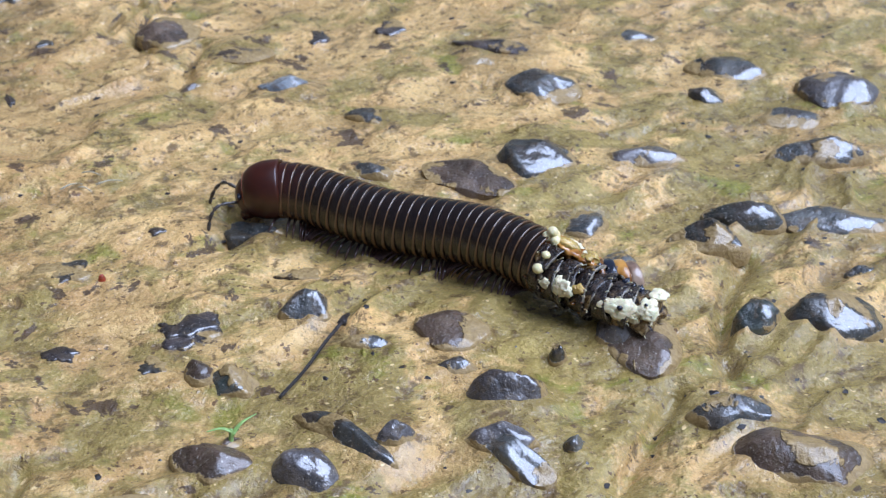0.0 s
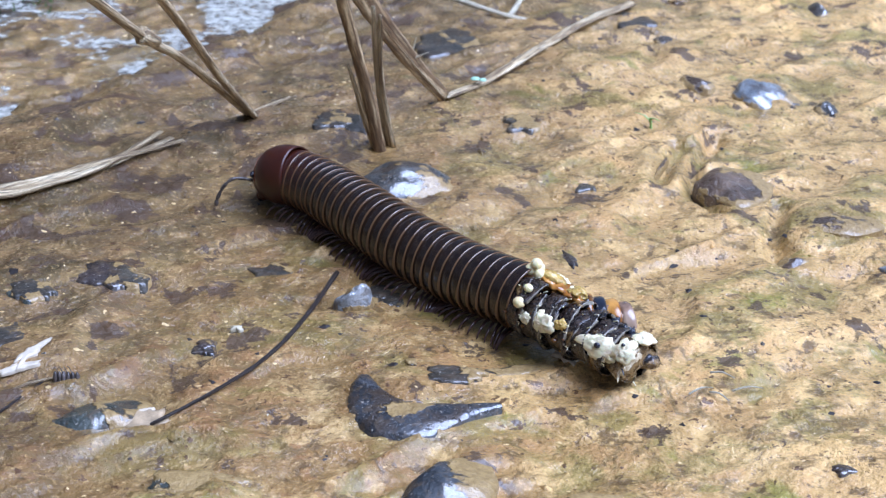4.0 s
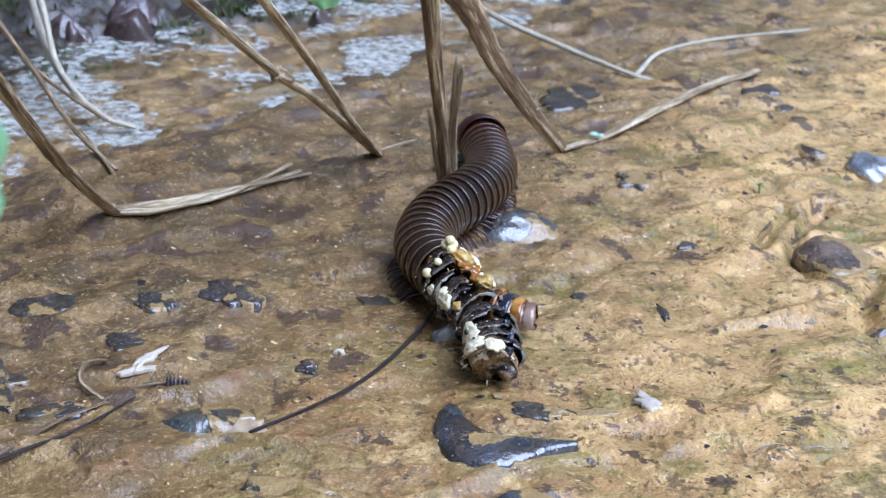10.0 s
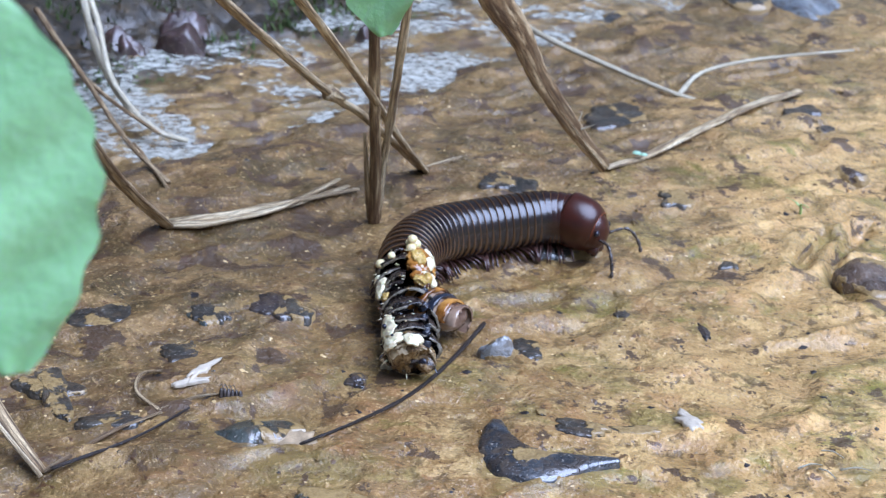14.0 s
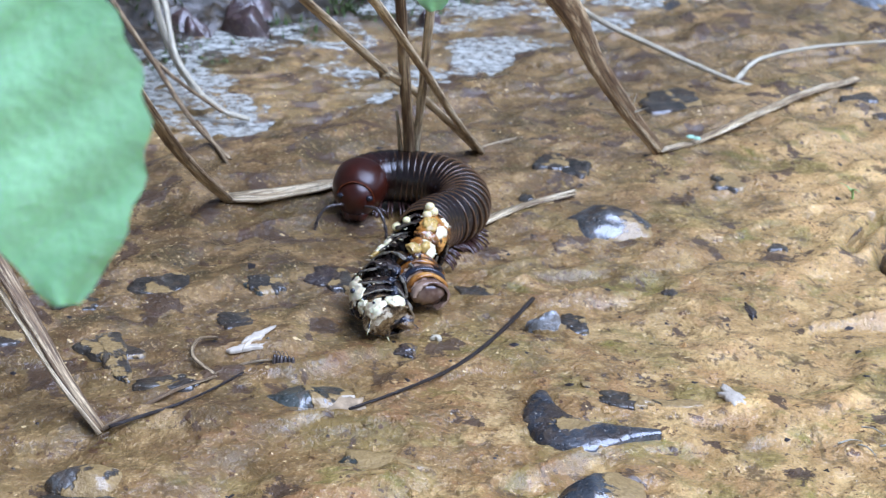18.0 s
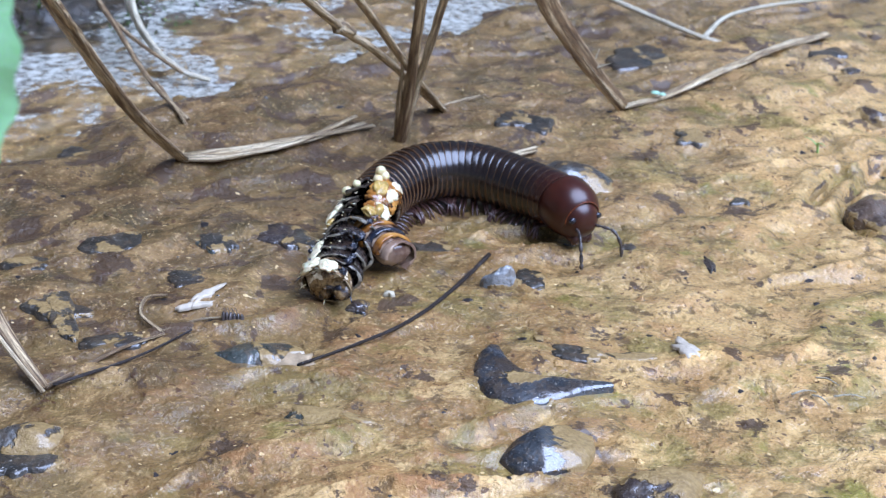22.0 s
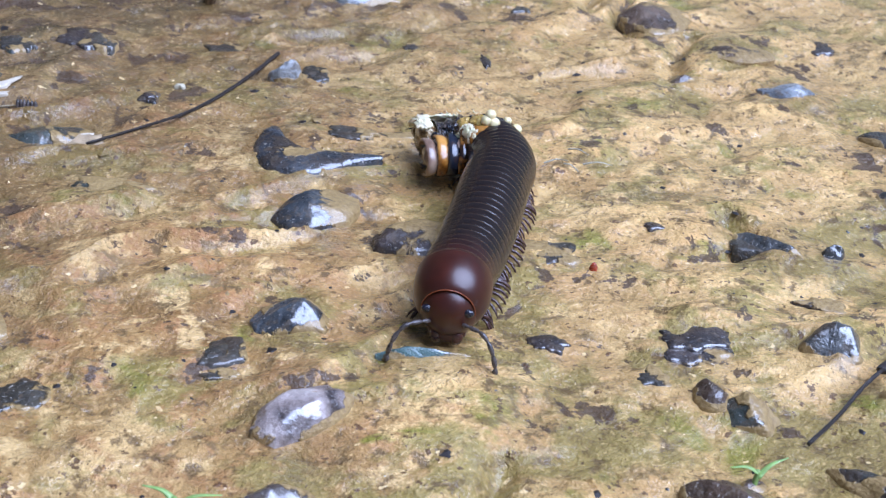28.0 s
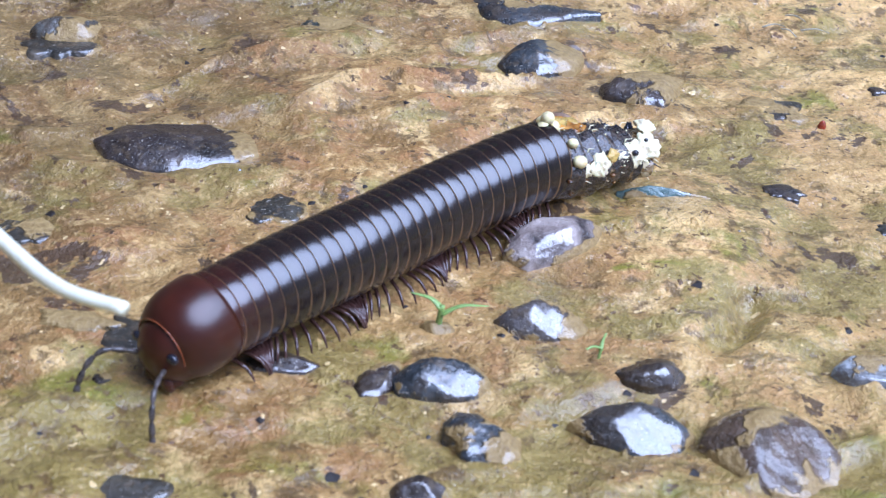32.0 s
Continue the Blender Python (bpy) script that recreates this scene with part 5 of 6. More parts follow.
    t = thing("white_straw", *b, "bleached white straw arching over the mud", "straw")
    strand("culm", rel(b, [b] + far[1:] + pts), 0.0008, 0.0006, WHITESTRAW, t, 40, 10, 1, 0.05, 60)


def crumbs():
    """Grit and crumbs strewn over the mud, joined as they cannot be counted."""
    rnd = np.random.RandomState(5)
    for name, mat, count, lo, hi, label in (("grit", STONE["dark"], 1100, 0.00025, 0.0008, "dark grit and crumbs strewn over mud"), ("bark_crumbs", TWIG, 700, 0.0005, 0.0014, "flat dark red-brown crumbs of bark on mud"), ("sand_grains", PALEROOT, 500, 0.00015, 0.0004, "pale sand grains strewn over mud"), ("mud_clods", MUD, 500, 0.0006, 0.0018, "small clods of tan mud")):
        verts, faces = [], []
        x, y = rnd.uniform(-0.12, 0.24, count), rnd.uniform(-0.06, 0.26, count)
        z = ground_z(x, y)
        s = rnd.uniform(lo, hi, count) * rnd.uniform(0.6, 1.0, count)
        for k in range(count):
            n = len(verts)
            pts = [(1, 0, 0), (0.3, 0.9, 0), (-0.8, 0.6, 0), (-0.7, -0.7, 0), (0.4, -0.9, 0), (0.1, 0.1, 0.7)]
            a = rnd.rand() * 6.28
            for px, py, pz in pts:
                px, py = px * (0.6 + 0.6 * rnd.rand()), py * (0.5 + 0.6 * rnd.rand())
                verts.append((x[k] + s[k] * (px * math.cos(a) - py * math.sin(a)), y[k] + s[k] * (px * math.sin(a) + py * math.cos(a)), z[k] - 0.0001 + s[k] * pz * (0.3 if name == "bark_crumbs" else 0.8)))
            faces += [(n + j, n + (j + 1) % 5, n + 5) for j in range(5)]
        ob = mesh_ob(name, verts, faces, mat, None, False)
        tagged(ob, label, "grit", kind="stuff")


def leaves():
    """Two mint-green leaves hanging close to the camera, on one thin shoot that comes down from above the bank."""
    def leaf_blade(length, width, bend, seed):
        n, m = 26, 12
        verts, faces = [], []
        for i in range(n + 1):
            u = i / n
            w = width / 2 * max(0.012, math.sin(math.pi * min(1, 0.015 + 0.965 * u ** 0.95)) ** 0.72) * (1 + 0.05 * math.sin(u * 40))
            for j in range(m + 1):
                s = j / m * 2 - 1
                verts.append((s * w, -u * length, -bend * u * u * length + 0.10 * abs(s) * w + 0.0004 * math.sin(u * 22 + s * 3)))
        for i in range(n):
            for j in range(m):
                a = i * (m + 1) + j
                faces.append((a, a + 1, a + m + 2, a + m + 1))
        k = len(verts)
        verts += [(x, y, z - 0.00025) for x, y, z in verts]
        faces += [tuple(k + q for q in f[::-1]) for f in faces]
        return verts, faces
    b = (-0.200, 0.030, gz(-0.200, 0.030))
    t = thing("leafy_shoot", *b, "green shoot with two broad mint-green leaves", "plant")
    strand("stem", rel(b, [b, (-0.165, 0.020, 0.075), (-0.100, 0.000, 0.125), (-0.0450, -0.0230, 0.1120), (-0.0233, -0.0380, 0.0975)]), 0.0011, 0.0005, SPROUT, t, 36, 8, 1, 0.1, 70)
    strand("branch", rel(b, [(-0.100, 0.000, 0.125), (-0.050, 0.035, 0.120), (-0.004, 0.0545, 0.088)]), 0.0006, 0.0004, SPROUT, t, 20, 7, 1, 0.1, 71)
    strand("branch", rel(b, [(-0.0300, -0.0400, 0.0940), (-0.0228, -0.0392, 0.0955), (-0.0150, -0.0376, 0.0980)]), 0.00032, 0.00016, STALK, t, 16, 7, 1, 0.15, 73)
    base, tip = Vector((-0.0224, -0.0394, 0.0952)), Vector((-0.0192, -0.0490, 0.0738))
    for bs, tp, wd, sd in ((base, tip, 0.0124, 1), (Vector((-0.0035, 0.0545, 0.0880)), Vector((0.0004, 0.0520, 0.0650)), 0.012, 2)):
        v, f = leaf_blade((tp - bs).length, wd, 0.05, sd)
        o = mesh_ob("leaf", v, f, LEAF, t)
        y = (bs - tp).normalized()
        view = (Vector((0.0, -0.134, 0.122)) - bs).normalized()
        z = (view - y * view.dot(y)).normalized()
        x = y.cross(z)
        o.matrix_local = Matrix.Translation(bs - Vector(b)) @ Matrix((x, y, z)).transposed().to_4x4()


def moss():
    rnd = np.random.RandomState(9)
    verts, faces = [], []
    n = 0
    while n < 6000:
        x, y = rnd.uniform(-0.18, 0.06), rnd.uniform(0.2, 0.36)
        if float(bank_depth(x, y)) < 0.062 or vnoise(x * 55, y * 55, 60) < 0.42:
            continue
        z = gz(x, y)
        a, l = rnd.rand() * 6.28, rnd.uniform(0.0012, 0.0030)
        dx, dy = math.cos(a) * l * 0.6, math.sin(a) * l * 0.6
        k = len(verts)
        verts += [(x - dy * 0.3, y + dx * 0.3, z), (x + dy * 0.3, y - dx * 0.3, z), (x + dx, y + dy, z + l), (x + dx * 0.3, y + dy * 0.3, z + l * 0.4)]
        faces += [(k, k + 1, k + 2), (k, k + 3, k + 2)]
        n += 1
    tagged(mesh_ob("moss", verts, faces, MOSS, None, False), "green moss tufts on the bank", "moss", kind="stuff")


stalk_fork()
bent_blade()
corner_blade()
near_blade()
roots()
litter()
crumbs()
leaves()
moss()


def standing_stalks():
    """A dry stalk that the body pushes about."""
    t = thing("dry_grass_stalk", 0.0313, 0.1501, gz(0.0313, 0.1501), "tall dry brown grass stalk with a split sheath", "grass stalk", "dry grass by the puddle")
    strand("stalk", [(0, 0, -0.002), (0.0003, -0.005, 0.014), (0, -0.0109, 0.030), (-0.0003, -0.022, 0.060), (0, -0.040, 0.11)], 0.0012, 0.0010, STALK, t, 30, 9, 0.6, 0.25, 80)
    strand("sheath", [(-0.0004, 0, 0.0), (-0.0012, -0.003, 0.008), (-0.0018, -0.0075, 0.021)], 0.0010, 0.0003, STRAW, t, 14, 7, 0.4, 0.2, 82)
    return t


STALKS = standing_stalks()


def thin_stalk():
    t = thing("dry_grass_stalk", 0.0313, 0.1501, gz(0.0313, 0.1501), "thin pale dry grass stalk beside a thicker one", "grass stalk", "dry grass by the puddle")
    strand("stalk", [(0.0006, 0, 0.0), (0.0018, -0.005, 0.014), (0.0036, -0.0109, 0.030), (0.0068, -0.022, 0.060), (0.012, -0.040, 0.11)], 0.0008, 0.0009, STRAW, t, 30, 8, 0.6, 0.25, 81)
    return t


THIN = thin_stalk()


def flat_straw():
    """A split straw that leans on the stalks until the body drags it down."""
    b = (0.0122, 0.1321, gz(0.0122, 0.1321) + 0.0008)
    t = thing("flat_straw", *b, "flat pale straw lying on wet mud", "straw")
    for k, dy in enumerate((0, 0.0012)):
        p = over_mud([(0.0077, 0.1269 + dy), (0.0184, 0.1390 + dy), (0.0278, 0.1468 + dy * 1.6)], 0.0003, 24)
        strand("blade", rel(b, p), 0.0012, 0.0005, STRAW, t, 16, 7, 0.35, 0.2, 52 + k)
    return t


FALLEN = flat_straw()


# ---- the millipede ----
R0 = 0.0053          # body radius
AXIS = 0.0063        # height of the body's axis over the mud
RINGS = 29           # whole rings behind the collar
TAIL = 12            # torn rings behind them


def lathe(profile, segs=28, flatten=1.0, a0=0.0, a1=2 * math.pi, jag=0.0, seed=0):
    """Profile of (y, r) turned about the y axis; a0 to a1 leaves it open, angles from +x over +z."""
    rnd = np.random.RandomState(seed)
    closed = a1 - a0 > 6.28
    n = segs if closed else segs + 1
    verts, faces = [], []
    j1, j2 = rnd.rand(n) - 0.5, rnd.rand(n) - 0.5
    for i, (y, r) in enumerate(profile):
        for j in range(n):
            a = a0 + (a1 - a0) * j / segs
            yy = y + (jag * (j1[j] if i == 0 else j2[j]) if i in (0, len(profile) - 1) else 0)
            verts.append((r * math.cos(a), yy, r * math.sin(a) * flatten))
    for i in range(len(profile) - 1):
        for j in range(segs):
            a, b = i * n + j, i * n + (j + 1) % n
            faces.append((a, b, b + n, a + n))
    return verts, faces


def ring_mesh():
    r = R0
    prof = [(0.0019, 0.84 * r), (0.0016, 0.915 * r), (0.0008, 0.945 * r), (0.0005, 0.958 * r), (0.00028, 0.962 * r), (0.00012, 0.976 * r), (-0.0001, 0.985 * r), (-0.0005, 0.9935 * r), (-0.0009, 0.9985 * r), (-0.0011, 1.0 * r), (-0.00124, 0.996 * r), (-0.00132, 0.975 * r), (-0.0012, 0.92 * r)]
    return lathe(prof, 36, 1.0)


def leg_mesh(side):
    """A jointed leg: hip under the belly, out, and down to the mud."""
    pts = [(0.0011, 0, -0.0047), (0.0025, 0.0001, -0.0043), (0.0040, 0.0002, -0.0043), (0.0052, 0.0002, -0.0047), (0.0060, 0.0003, -0.0054), (0.0064, 0.0003, -0.0062)]
    rad = [0.00034, 0.00031, 0.00027, 0.00023, 0.00018, 0.00008]
    path, radii = [], []
    for i in range(len(pts) - 1):
        for u in (0.0, 0.12, 0.85):
            path.append(tuple(pts[i][k] + (pts[i + 1][k] - pts[i][k]) * u for k in range(3)))
            radii.append((rad[i] + (rad[i + 1] - rad[i]) * u) * (0.78 if u == 0 else 1.0))
    path.append(pts[-1])
    radii.append(rad[-1])
    hip = pts[0]
    path = [((p[0] - hip[0]) * side, p[1], p[2] - hip[2]) for p in path]
    v, f = tube(path, radii, 6)
    me = bpy.data.meshes.new("leg")
    me.from_pydata([tuple(p) for p in v], [], f)
    me.polygons.foreach_set("use_smooth", [True] * len(me.polygons))
    me.materials.append(LEGS)
    return me, (hip[0] * side, hip[1], hip[2])


def ellipsoid(bm, c, r, seed=0, rough=0.0, seg=14):
    out = bmesh.ops.create_uvsphere(bm, u_segments=seg, v_segments=max(6, seg * 2 // 3), radius=1.0)
    rnd = np.random.RandomState(seed)
    for v in out["verts"]:
        k = 1 + rough * (rnd.rand() - 0.5)
        v.co = Vector((c[0] + v.co.x * r[0] * k, c[1] + v.co.y * r[1] * k, c[2] + v.co.z * r[2] * k))


BODY, LEGSET, FEELERS = [], [], []


def build_millipede():
    t = thing("millipede", 0.05, 0.05, 0, "dark glossy millipede with red-brown head and torn hind end", "millipede")
    rv, rf = ring_mesh()
    ring_data = None
    lm, lp = leg_mesh(-1), leg_mesh(1)
    for k in range(RINGS):
        if ring_data is None:
            ob = mesh_ob("ring", rv, rf, CUTICLE, t)
            ring_data = ob.data
        else:
            ob = new("ring", ring_data)
            ob.parent = t
        u = k / (RINGS - 1)                       # 0 at the torn end, 1 at the collar
        red = max(0.0, (u - 0.84) / 0.16) ** 1.5
        ob.color = (red * 0.9, 0.80 - 0.15 * u, 0, 1)
        BODY.append(("ring", (k + 0.5) / (RINGS + 1.2), ob, 0.97 + 0.04 * math.sin(math.pi * min(1, u * 1.05)) - 0.02 * max(0, (u - 0.8) / 0.2)))
        for side, (me, hip) in ((-1, lm), (1, lp)):
            for q, dy in enumerate((-0.0005, 0.0004)):
                if k > RINGS - 3 and q:
                    continue
                leg = new("leg", me)
                leg.parent = ob
                leg.location = (hip[0], hip[1] + dy, hip[2])
                LEGSET.append((leg, (hip[0], hip[1] + dy, hip[2]), side, k * 2 + q))
    # collar and head
    r = R0
    v, f = lathe([(-0.0022, 0.90 * r), (-0.0026, 0.955 * r), (-0.0021, 0.980 * r), (-0.0006, 0.993 * r), (0.0008, 0.978 * r), (0.0018, 0.936 * r), (0.0027, 0.868 * r), (0.0035, 0.775 * r), (0.0040, 0.690 * r), (0.0041, 0.655 * r), (0.0039, 0.60 * r)], 40, 1.0)
    collar = mesh_ob("collar", v, f, HEADRED, t, True, "smooth red-brown neck shield")
    BODY.append(("collar", (RINGS + 0.6) / (RINGS + 1.2), collar, 1.0))
    bm = bmesh.new()
    ellipsoid(bm, (0, 0.0021, -0.0006), (0.0041, 0.0042, 0.0042), 1, 0.0, 32)
    ellipsoid(bm, (0, 0.0042, -0.0034), (0.0026, 0.0016, 0.0014), 2, 0.0, 18)
    part("head", bm, HEADRED, collar, "glossy dark red-brown head")
    rim = [(0.668 * r * math.cos(radians(a)), 0.0041, 0.668 * r * math.sin(radians(a))) for a in range(-20, 201, 10)]
    v, f = tube(rim, [0.00008] * len(rim), 6)
    mesh_ob("collar_rim", v, f, simple("bright_rim", (0.30, 0.07, 0.025), 0.3, 0.3), collar)
    for s in (-1, 1):
        bm = bmesh.new()
        ellipsoid(bm, (s * 0.0027, 0.0049, 0.0007), (0.0008, 0.0005, 0.0006), 3)
        part("eye", bm, BLACKDOT, collar, "small black eye patch")
        bm = bmesh.new()
        ellipsoid(bm, (s * 0.0013, 0.0050, -0.0036), (0.0010, 0.0008, 0.0012), 4)
        part("jaw", bm, FACE, collar, "dark red jaw lobe")
        pts = [(0, 0, 0), (s * 0.0010, 0.0012, 0.0006), (s * 0.0024, 0.0028, 0.0009), (s * 0.0034, 0.0042, -0.0004), (s * 0.0039, 0.0052, -0.0024), (s * 0.0040, 0.0056, -0.0038)]
        path = smooth_path(pts, 42)
        radii = [0.00029 * (0.52 + 0.52 * abs(math.sin(math.pi * i / 7)) ** 0.6) * (1.0 + 0.30 * i / 42) for i in range(43)]
        v, f = tube(path, radii, 8)
        fe = mesh_ob("feeler", v, f, FEELER, collar, True, "dark grey beaded feeler")
        base = (s * 0.0020, 0.0055, -0.0008)
        fe.location = base
        FEELERS.append((fe, base, s))
    # torn hind rings: crumpled hoops, split on one side over wet flesh
    rnd = random.Random(4)

    def crust(ob, angle, y, rad, size, thick, seed, name, mat, label, seg=22, long=1.1):
        """A ragged flattened patch stuck on the flank at that angle (0: right side, 90: top)."""
        bm = bmesh.new()
        bmesh.ops.create_uvsphere(bm, u_segments=seg, v_segments=seg * 2 // 3, radius=1.0)
        a = radians(angle)
        for v in bm.verts:
            p = v.co.copy()
            flat = Vector((p.x, p.y, 0))
            n = 0.8 * noise.noise(flat * 1.3 + Vector((seed, 0, 0))) + 0.7 * noise.noise(flat * 3.3 + Vector((0, seed, 0)))
            h = noise.noise(p * 5.0 + Vector((0, 0, seed)))
            k = 1 + 0.6 * n
            q = Vector((p.x * size * k, p.y * size * long * k, p.z * thick * (1 + 0.8 * h)))
            wrap = a - q.x / rad
            rr = rad + q.z
            v.co = Vector((rr * math.cos(wrap), y + q.y, rr * math.sin(wrap) * 0.92))
        return part(name, bm, mat, ob, label)

    def specks(ob, rr, lo, hi, count, seed, mat, name, size):
        """Tiny crumbs of tissue strewn over one stretch of the ring."""
        bm = bmesh.new()
        g = random.Random(seed)
        for _ in range(count):
            a, s = radians(g.uniform(lo, hi)), size * g.uniform(0.5, 1.3)
            r = rr * 1.0 + s * 0.3
            ellipsoid(bm, (r * math.cos(a), g.uniform(-0.0013, 0.0010), r * math.sin(a) * 0.92), (s, s * g.uniform(0.8, 1.6), s * 0.8), g.randrange(999), 0.5, 8)
        part(name, bm, mat, ob)

    for k in range(TAIL):
        u = k / (TAIL - 1)
        rr = R0 * (0.99 - 0.20 * u + (0.035 if k % 2 else -0.02))
        gap = 78 + 26 * rnd.random() if k < 5 else 10
        mid = 58 - 12 * rnd.random()
        a0, a1 = radians(mid + gap / 2), radians(mid + 360 - gap / 2)
        v, f = lathe([(0.0016, 0.80 * rr), (0.0012, 0.90 * rr), (0.0, 0.96 * rr), (-0.0007, 1.0 * rr), (-0.0011, 1.02 * rr), (-0.00128, 1.0 * rr), (-0.00120, 0.92 * rr)], 44, 0.92 - 0.26 * u, a0, a1, 0.0007, 10 + k)
        v = [(x * (1 + 0.20 * noise.noise(Vector((x * 300, k * 1.7, z * 300)))), y + 0.0005 * noise.noise(Vector((x * 300, k * 2.3, z * 300))), z * (1 + 0.18 * noise.noise(Vector((x * 300, k * 1.4 + 9, z * 300))))) for x, y, z in v]
        ob = mesh_ob("torn_ring", v, f, TORNSKIN, t, True, "crumpled black ring, split along one side")
        ob.color = ((0.0, 0.0, 0.0, 0.1, 0.1, 0.0, 0.0, 0.0, 0.05, 0.15, 0.30, 0.55)[k], 0.35, 0, 1)
        BODY.append(("tail", u, ob, 1.0))
        crust(ob, mid, 0.0, (0.86 if k < 5 else 0.76) * rr, 0.0042 - 0.0036 * min(1.0, 2.2 * u), 0.0009, 20 + k, "flesh", (FLESH, AMBER, FLESH, AMBER, FLESH)[k] if k < 5 else BLUEBLACK, "amber and brown torn flesh" if k < 5 else "black crumpled inner skin", 30)
        if k < 5:
            specks(ob, 0.96 * rr, mid - 34, mid + 30, 7, 50 + k, PULP if k in (0, 3) else YOLK, "pulp_grains", 0.00026)
        specks(ob, rr, 95, 195, 2, 80 + k, PULP, "pulp_flecks", 0.00012)
        if k in (0, 1, 2, 5):
            specks(ob, rr, 150, 205, 3, 30 + k, FLESH, "brown_flecks", 0.0003)
        # pale frayed edges
        for q in range(2 if k < 10 else 0):
            a = radians(rnd.uniform(80, 190))
            p = Vector((rr * math.cos(a), -0.0010, rr * math.sin(a) * 0.92))
            d = Vector((math.cos(a) * 0.0005, -0.0009, math.sin(a) * 0.0004))
            v, f = tube([p, p + d * 0.6 + Vector((0.0004, 0, 0)), p + d], [0.00009, 0.00008, 0.00003], 5)
            mesh_ob("shred", v, f, PULP, ob)
        if k == 0:
            for x, y, z, s in ((0.0006, 0.0006, 0.0052, 0.00095), (0.0014, -0.0002, 0.0054, 0.00098), (0.0005, -0.0010, 0.0050, 0.0009), (0.0008, -0.0002, 0.0063, 0.0009)):
                bm = bmesh.new()
                ellipsoid(bm, (x, y, z), (s, s, s * 0.95), 1, 0.02, 18)
                part("egg", bm, EGG, ob, "round cream egg")
        if k == 1:
            for angle, s in ((122, 0.0007), (150, 0.0009)):
                bm = bmesh.new()
                a = radians(angle)
                ellipsoid(bm, (rr * math.cos(a), 0.0003 * math.sin(angle), rr * math.sin(a) * 0.92), (s, s * 1.1, s * 0.9), 2, 0.05, 16)
                part("egg", bm, EGG, ob, "round cream egg")
        if k == 3:
            bm = bmesh.new()
            ellipsoid(bm, (0.0031, -0.0004, 0.0037), (0.0009, 0.0015, 0.0010), 5, 0.08, 18)
            part("egg", bm, YOLK, ob, "large cream egg sac")
        for kk, angle, y, size, thick, long, mat in ((2, 164, 0.0, 0.0010, 0.0005, 1.2, PULP), (3, 158, -0.0004, 0.0016, 0.0005, 1.0, PULP), (4, 164, 0.0, 0.0014, 0.0005, 1.4, PULP), (5, 150, -0.0002, 0.0009, 0.0004, 1.2, YOLK), (0, 48, -0.0006, 0.0016, 0.0006, 1.0, PULP), (1, 70, 0.0, 0.0014, 0.0007, 1.3, YOLK), (1, 44, 0.0, 0.0013, 0.0006, 1.2, PULP), (2, 62, 0.0, 0.0012, 0.0006, 1.3, PULP), (4, 60, 0.0, 0.0012, 0.0006, 1.4, YOLK), (2, 40, 0.0, 0.0015, 0.0007, 1.4, FLESH), (3, 46, 0.0, 0.0016, 0.0006, 0.9, PULP), (8, 156, 0.0, 0.0012, 0.0004, 1.2, PULP), (9, 148, 0.0002, 0.0019, 0.00040, 1.5, PULP), (10, 158, 0.0, 0.0012, 0.0005, 1.2, PULP), (11, 135, -0.0004, 0.0022, 0.0006, 0.8, PULP), (11, 85, -0.0010, 0.0017, 0.0006, 0.8, PULP)):
            if kk == k:
                crust(ob, angle, y, rr * 1.0, size, thick, angle * 0.1 + k, "pulp", mat, "yellow and amber lump of tissue" if mat in (FLESH, YOLK) else "white fatty pulp", 26, long)
        for kk, angle, s in ((9, 146, 0.00042), (11, 128, 0.00026)):
            if kk == k:
                bm = bmesh.new()
                a = radians(angle)
                ellipsoid(bm, ((rr * 1.0 + 0.0006) * math.cos(a), 0.0001, (rr * 1.0 + 0.0006) * math.sin(a) * 0.92), (s, s * 1.2, s), 7)
                part("dark_spot", bm, BLACKDOT, ob, "round blue-black spot")
        if k == 5:
            # a peeled-off stack of half rings that juts out sideways
            for n, (mat, r, a0, a1) in enumerate(((AMBER, 0.0040, -40, 200), (AMBER, 0.0042, -30, 205), (BLUEBLACK, 0.0039, -50, 195), (AMBER, 0.0038, -60, 190), (ROSY, 0.0035, -60, 185))):
                v, f = lathe([(0.0010, r * 0.84), (0.0009, r * 0.93), (0.0004, r * 0.99), (-0.0004, r * 1.02), (-0.0008, r), (-0.0010, r * 0.95), (-0.0009, r * 0.84)], 28, 0.78, radians(a0), radians(a1), 0.0006, 60 + n)
                v = [(x * (1 + 0.06 * noise.noise(Vector((x * 300, y * 300, z * 300 + n)))), y, z * (1 + 0.06 * noise.noise(Vector((x * 260, y * 260, z * 260 + 5 + n))))) for x, y, z in v]
                pl = mesh_ob("loose_plate", v, f, mat, ob, True, "peeled half ring of " + ("orange-amber armour", "orange-amber armour", "blue-black armour", "orange-amber armour", "rosy brown armour")[n])
                pl.color = (0, 0.6, 0, 1)
                pl.matrix_local = pose(0.0028 + 0.00130 * n, 0.0026 - 0.00135 * n, 0.0004 - 0.0004 * n, 0, 8, 32 + 5 * n)
            # the hollow under the stack, closed by a dark core
            v, f = tube([(0.0020, 0.0030, 0.0002), (0.0038, 0.0013, 0.0), (0.0053, -0.0001, -0.0004), (0.0067, -0.0015, -0.0008), (0.0080, -0.0027, -0.0011), (0.0086, -0.0033, -0.0012)], [0.0026, 0.0036, 0.0035, 0.0034, 0.0030, 0.0012], 20, 0.75, wob=0.25, seed=9)
            mesh_ob("core", v, f, ROSY, ob, True, "brown and amber inside of the peeled rings")
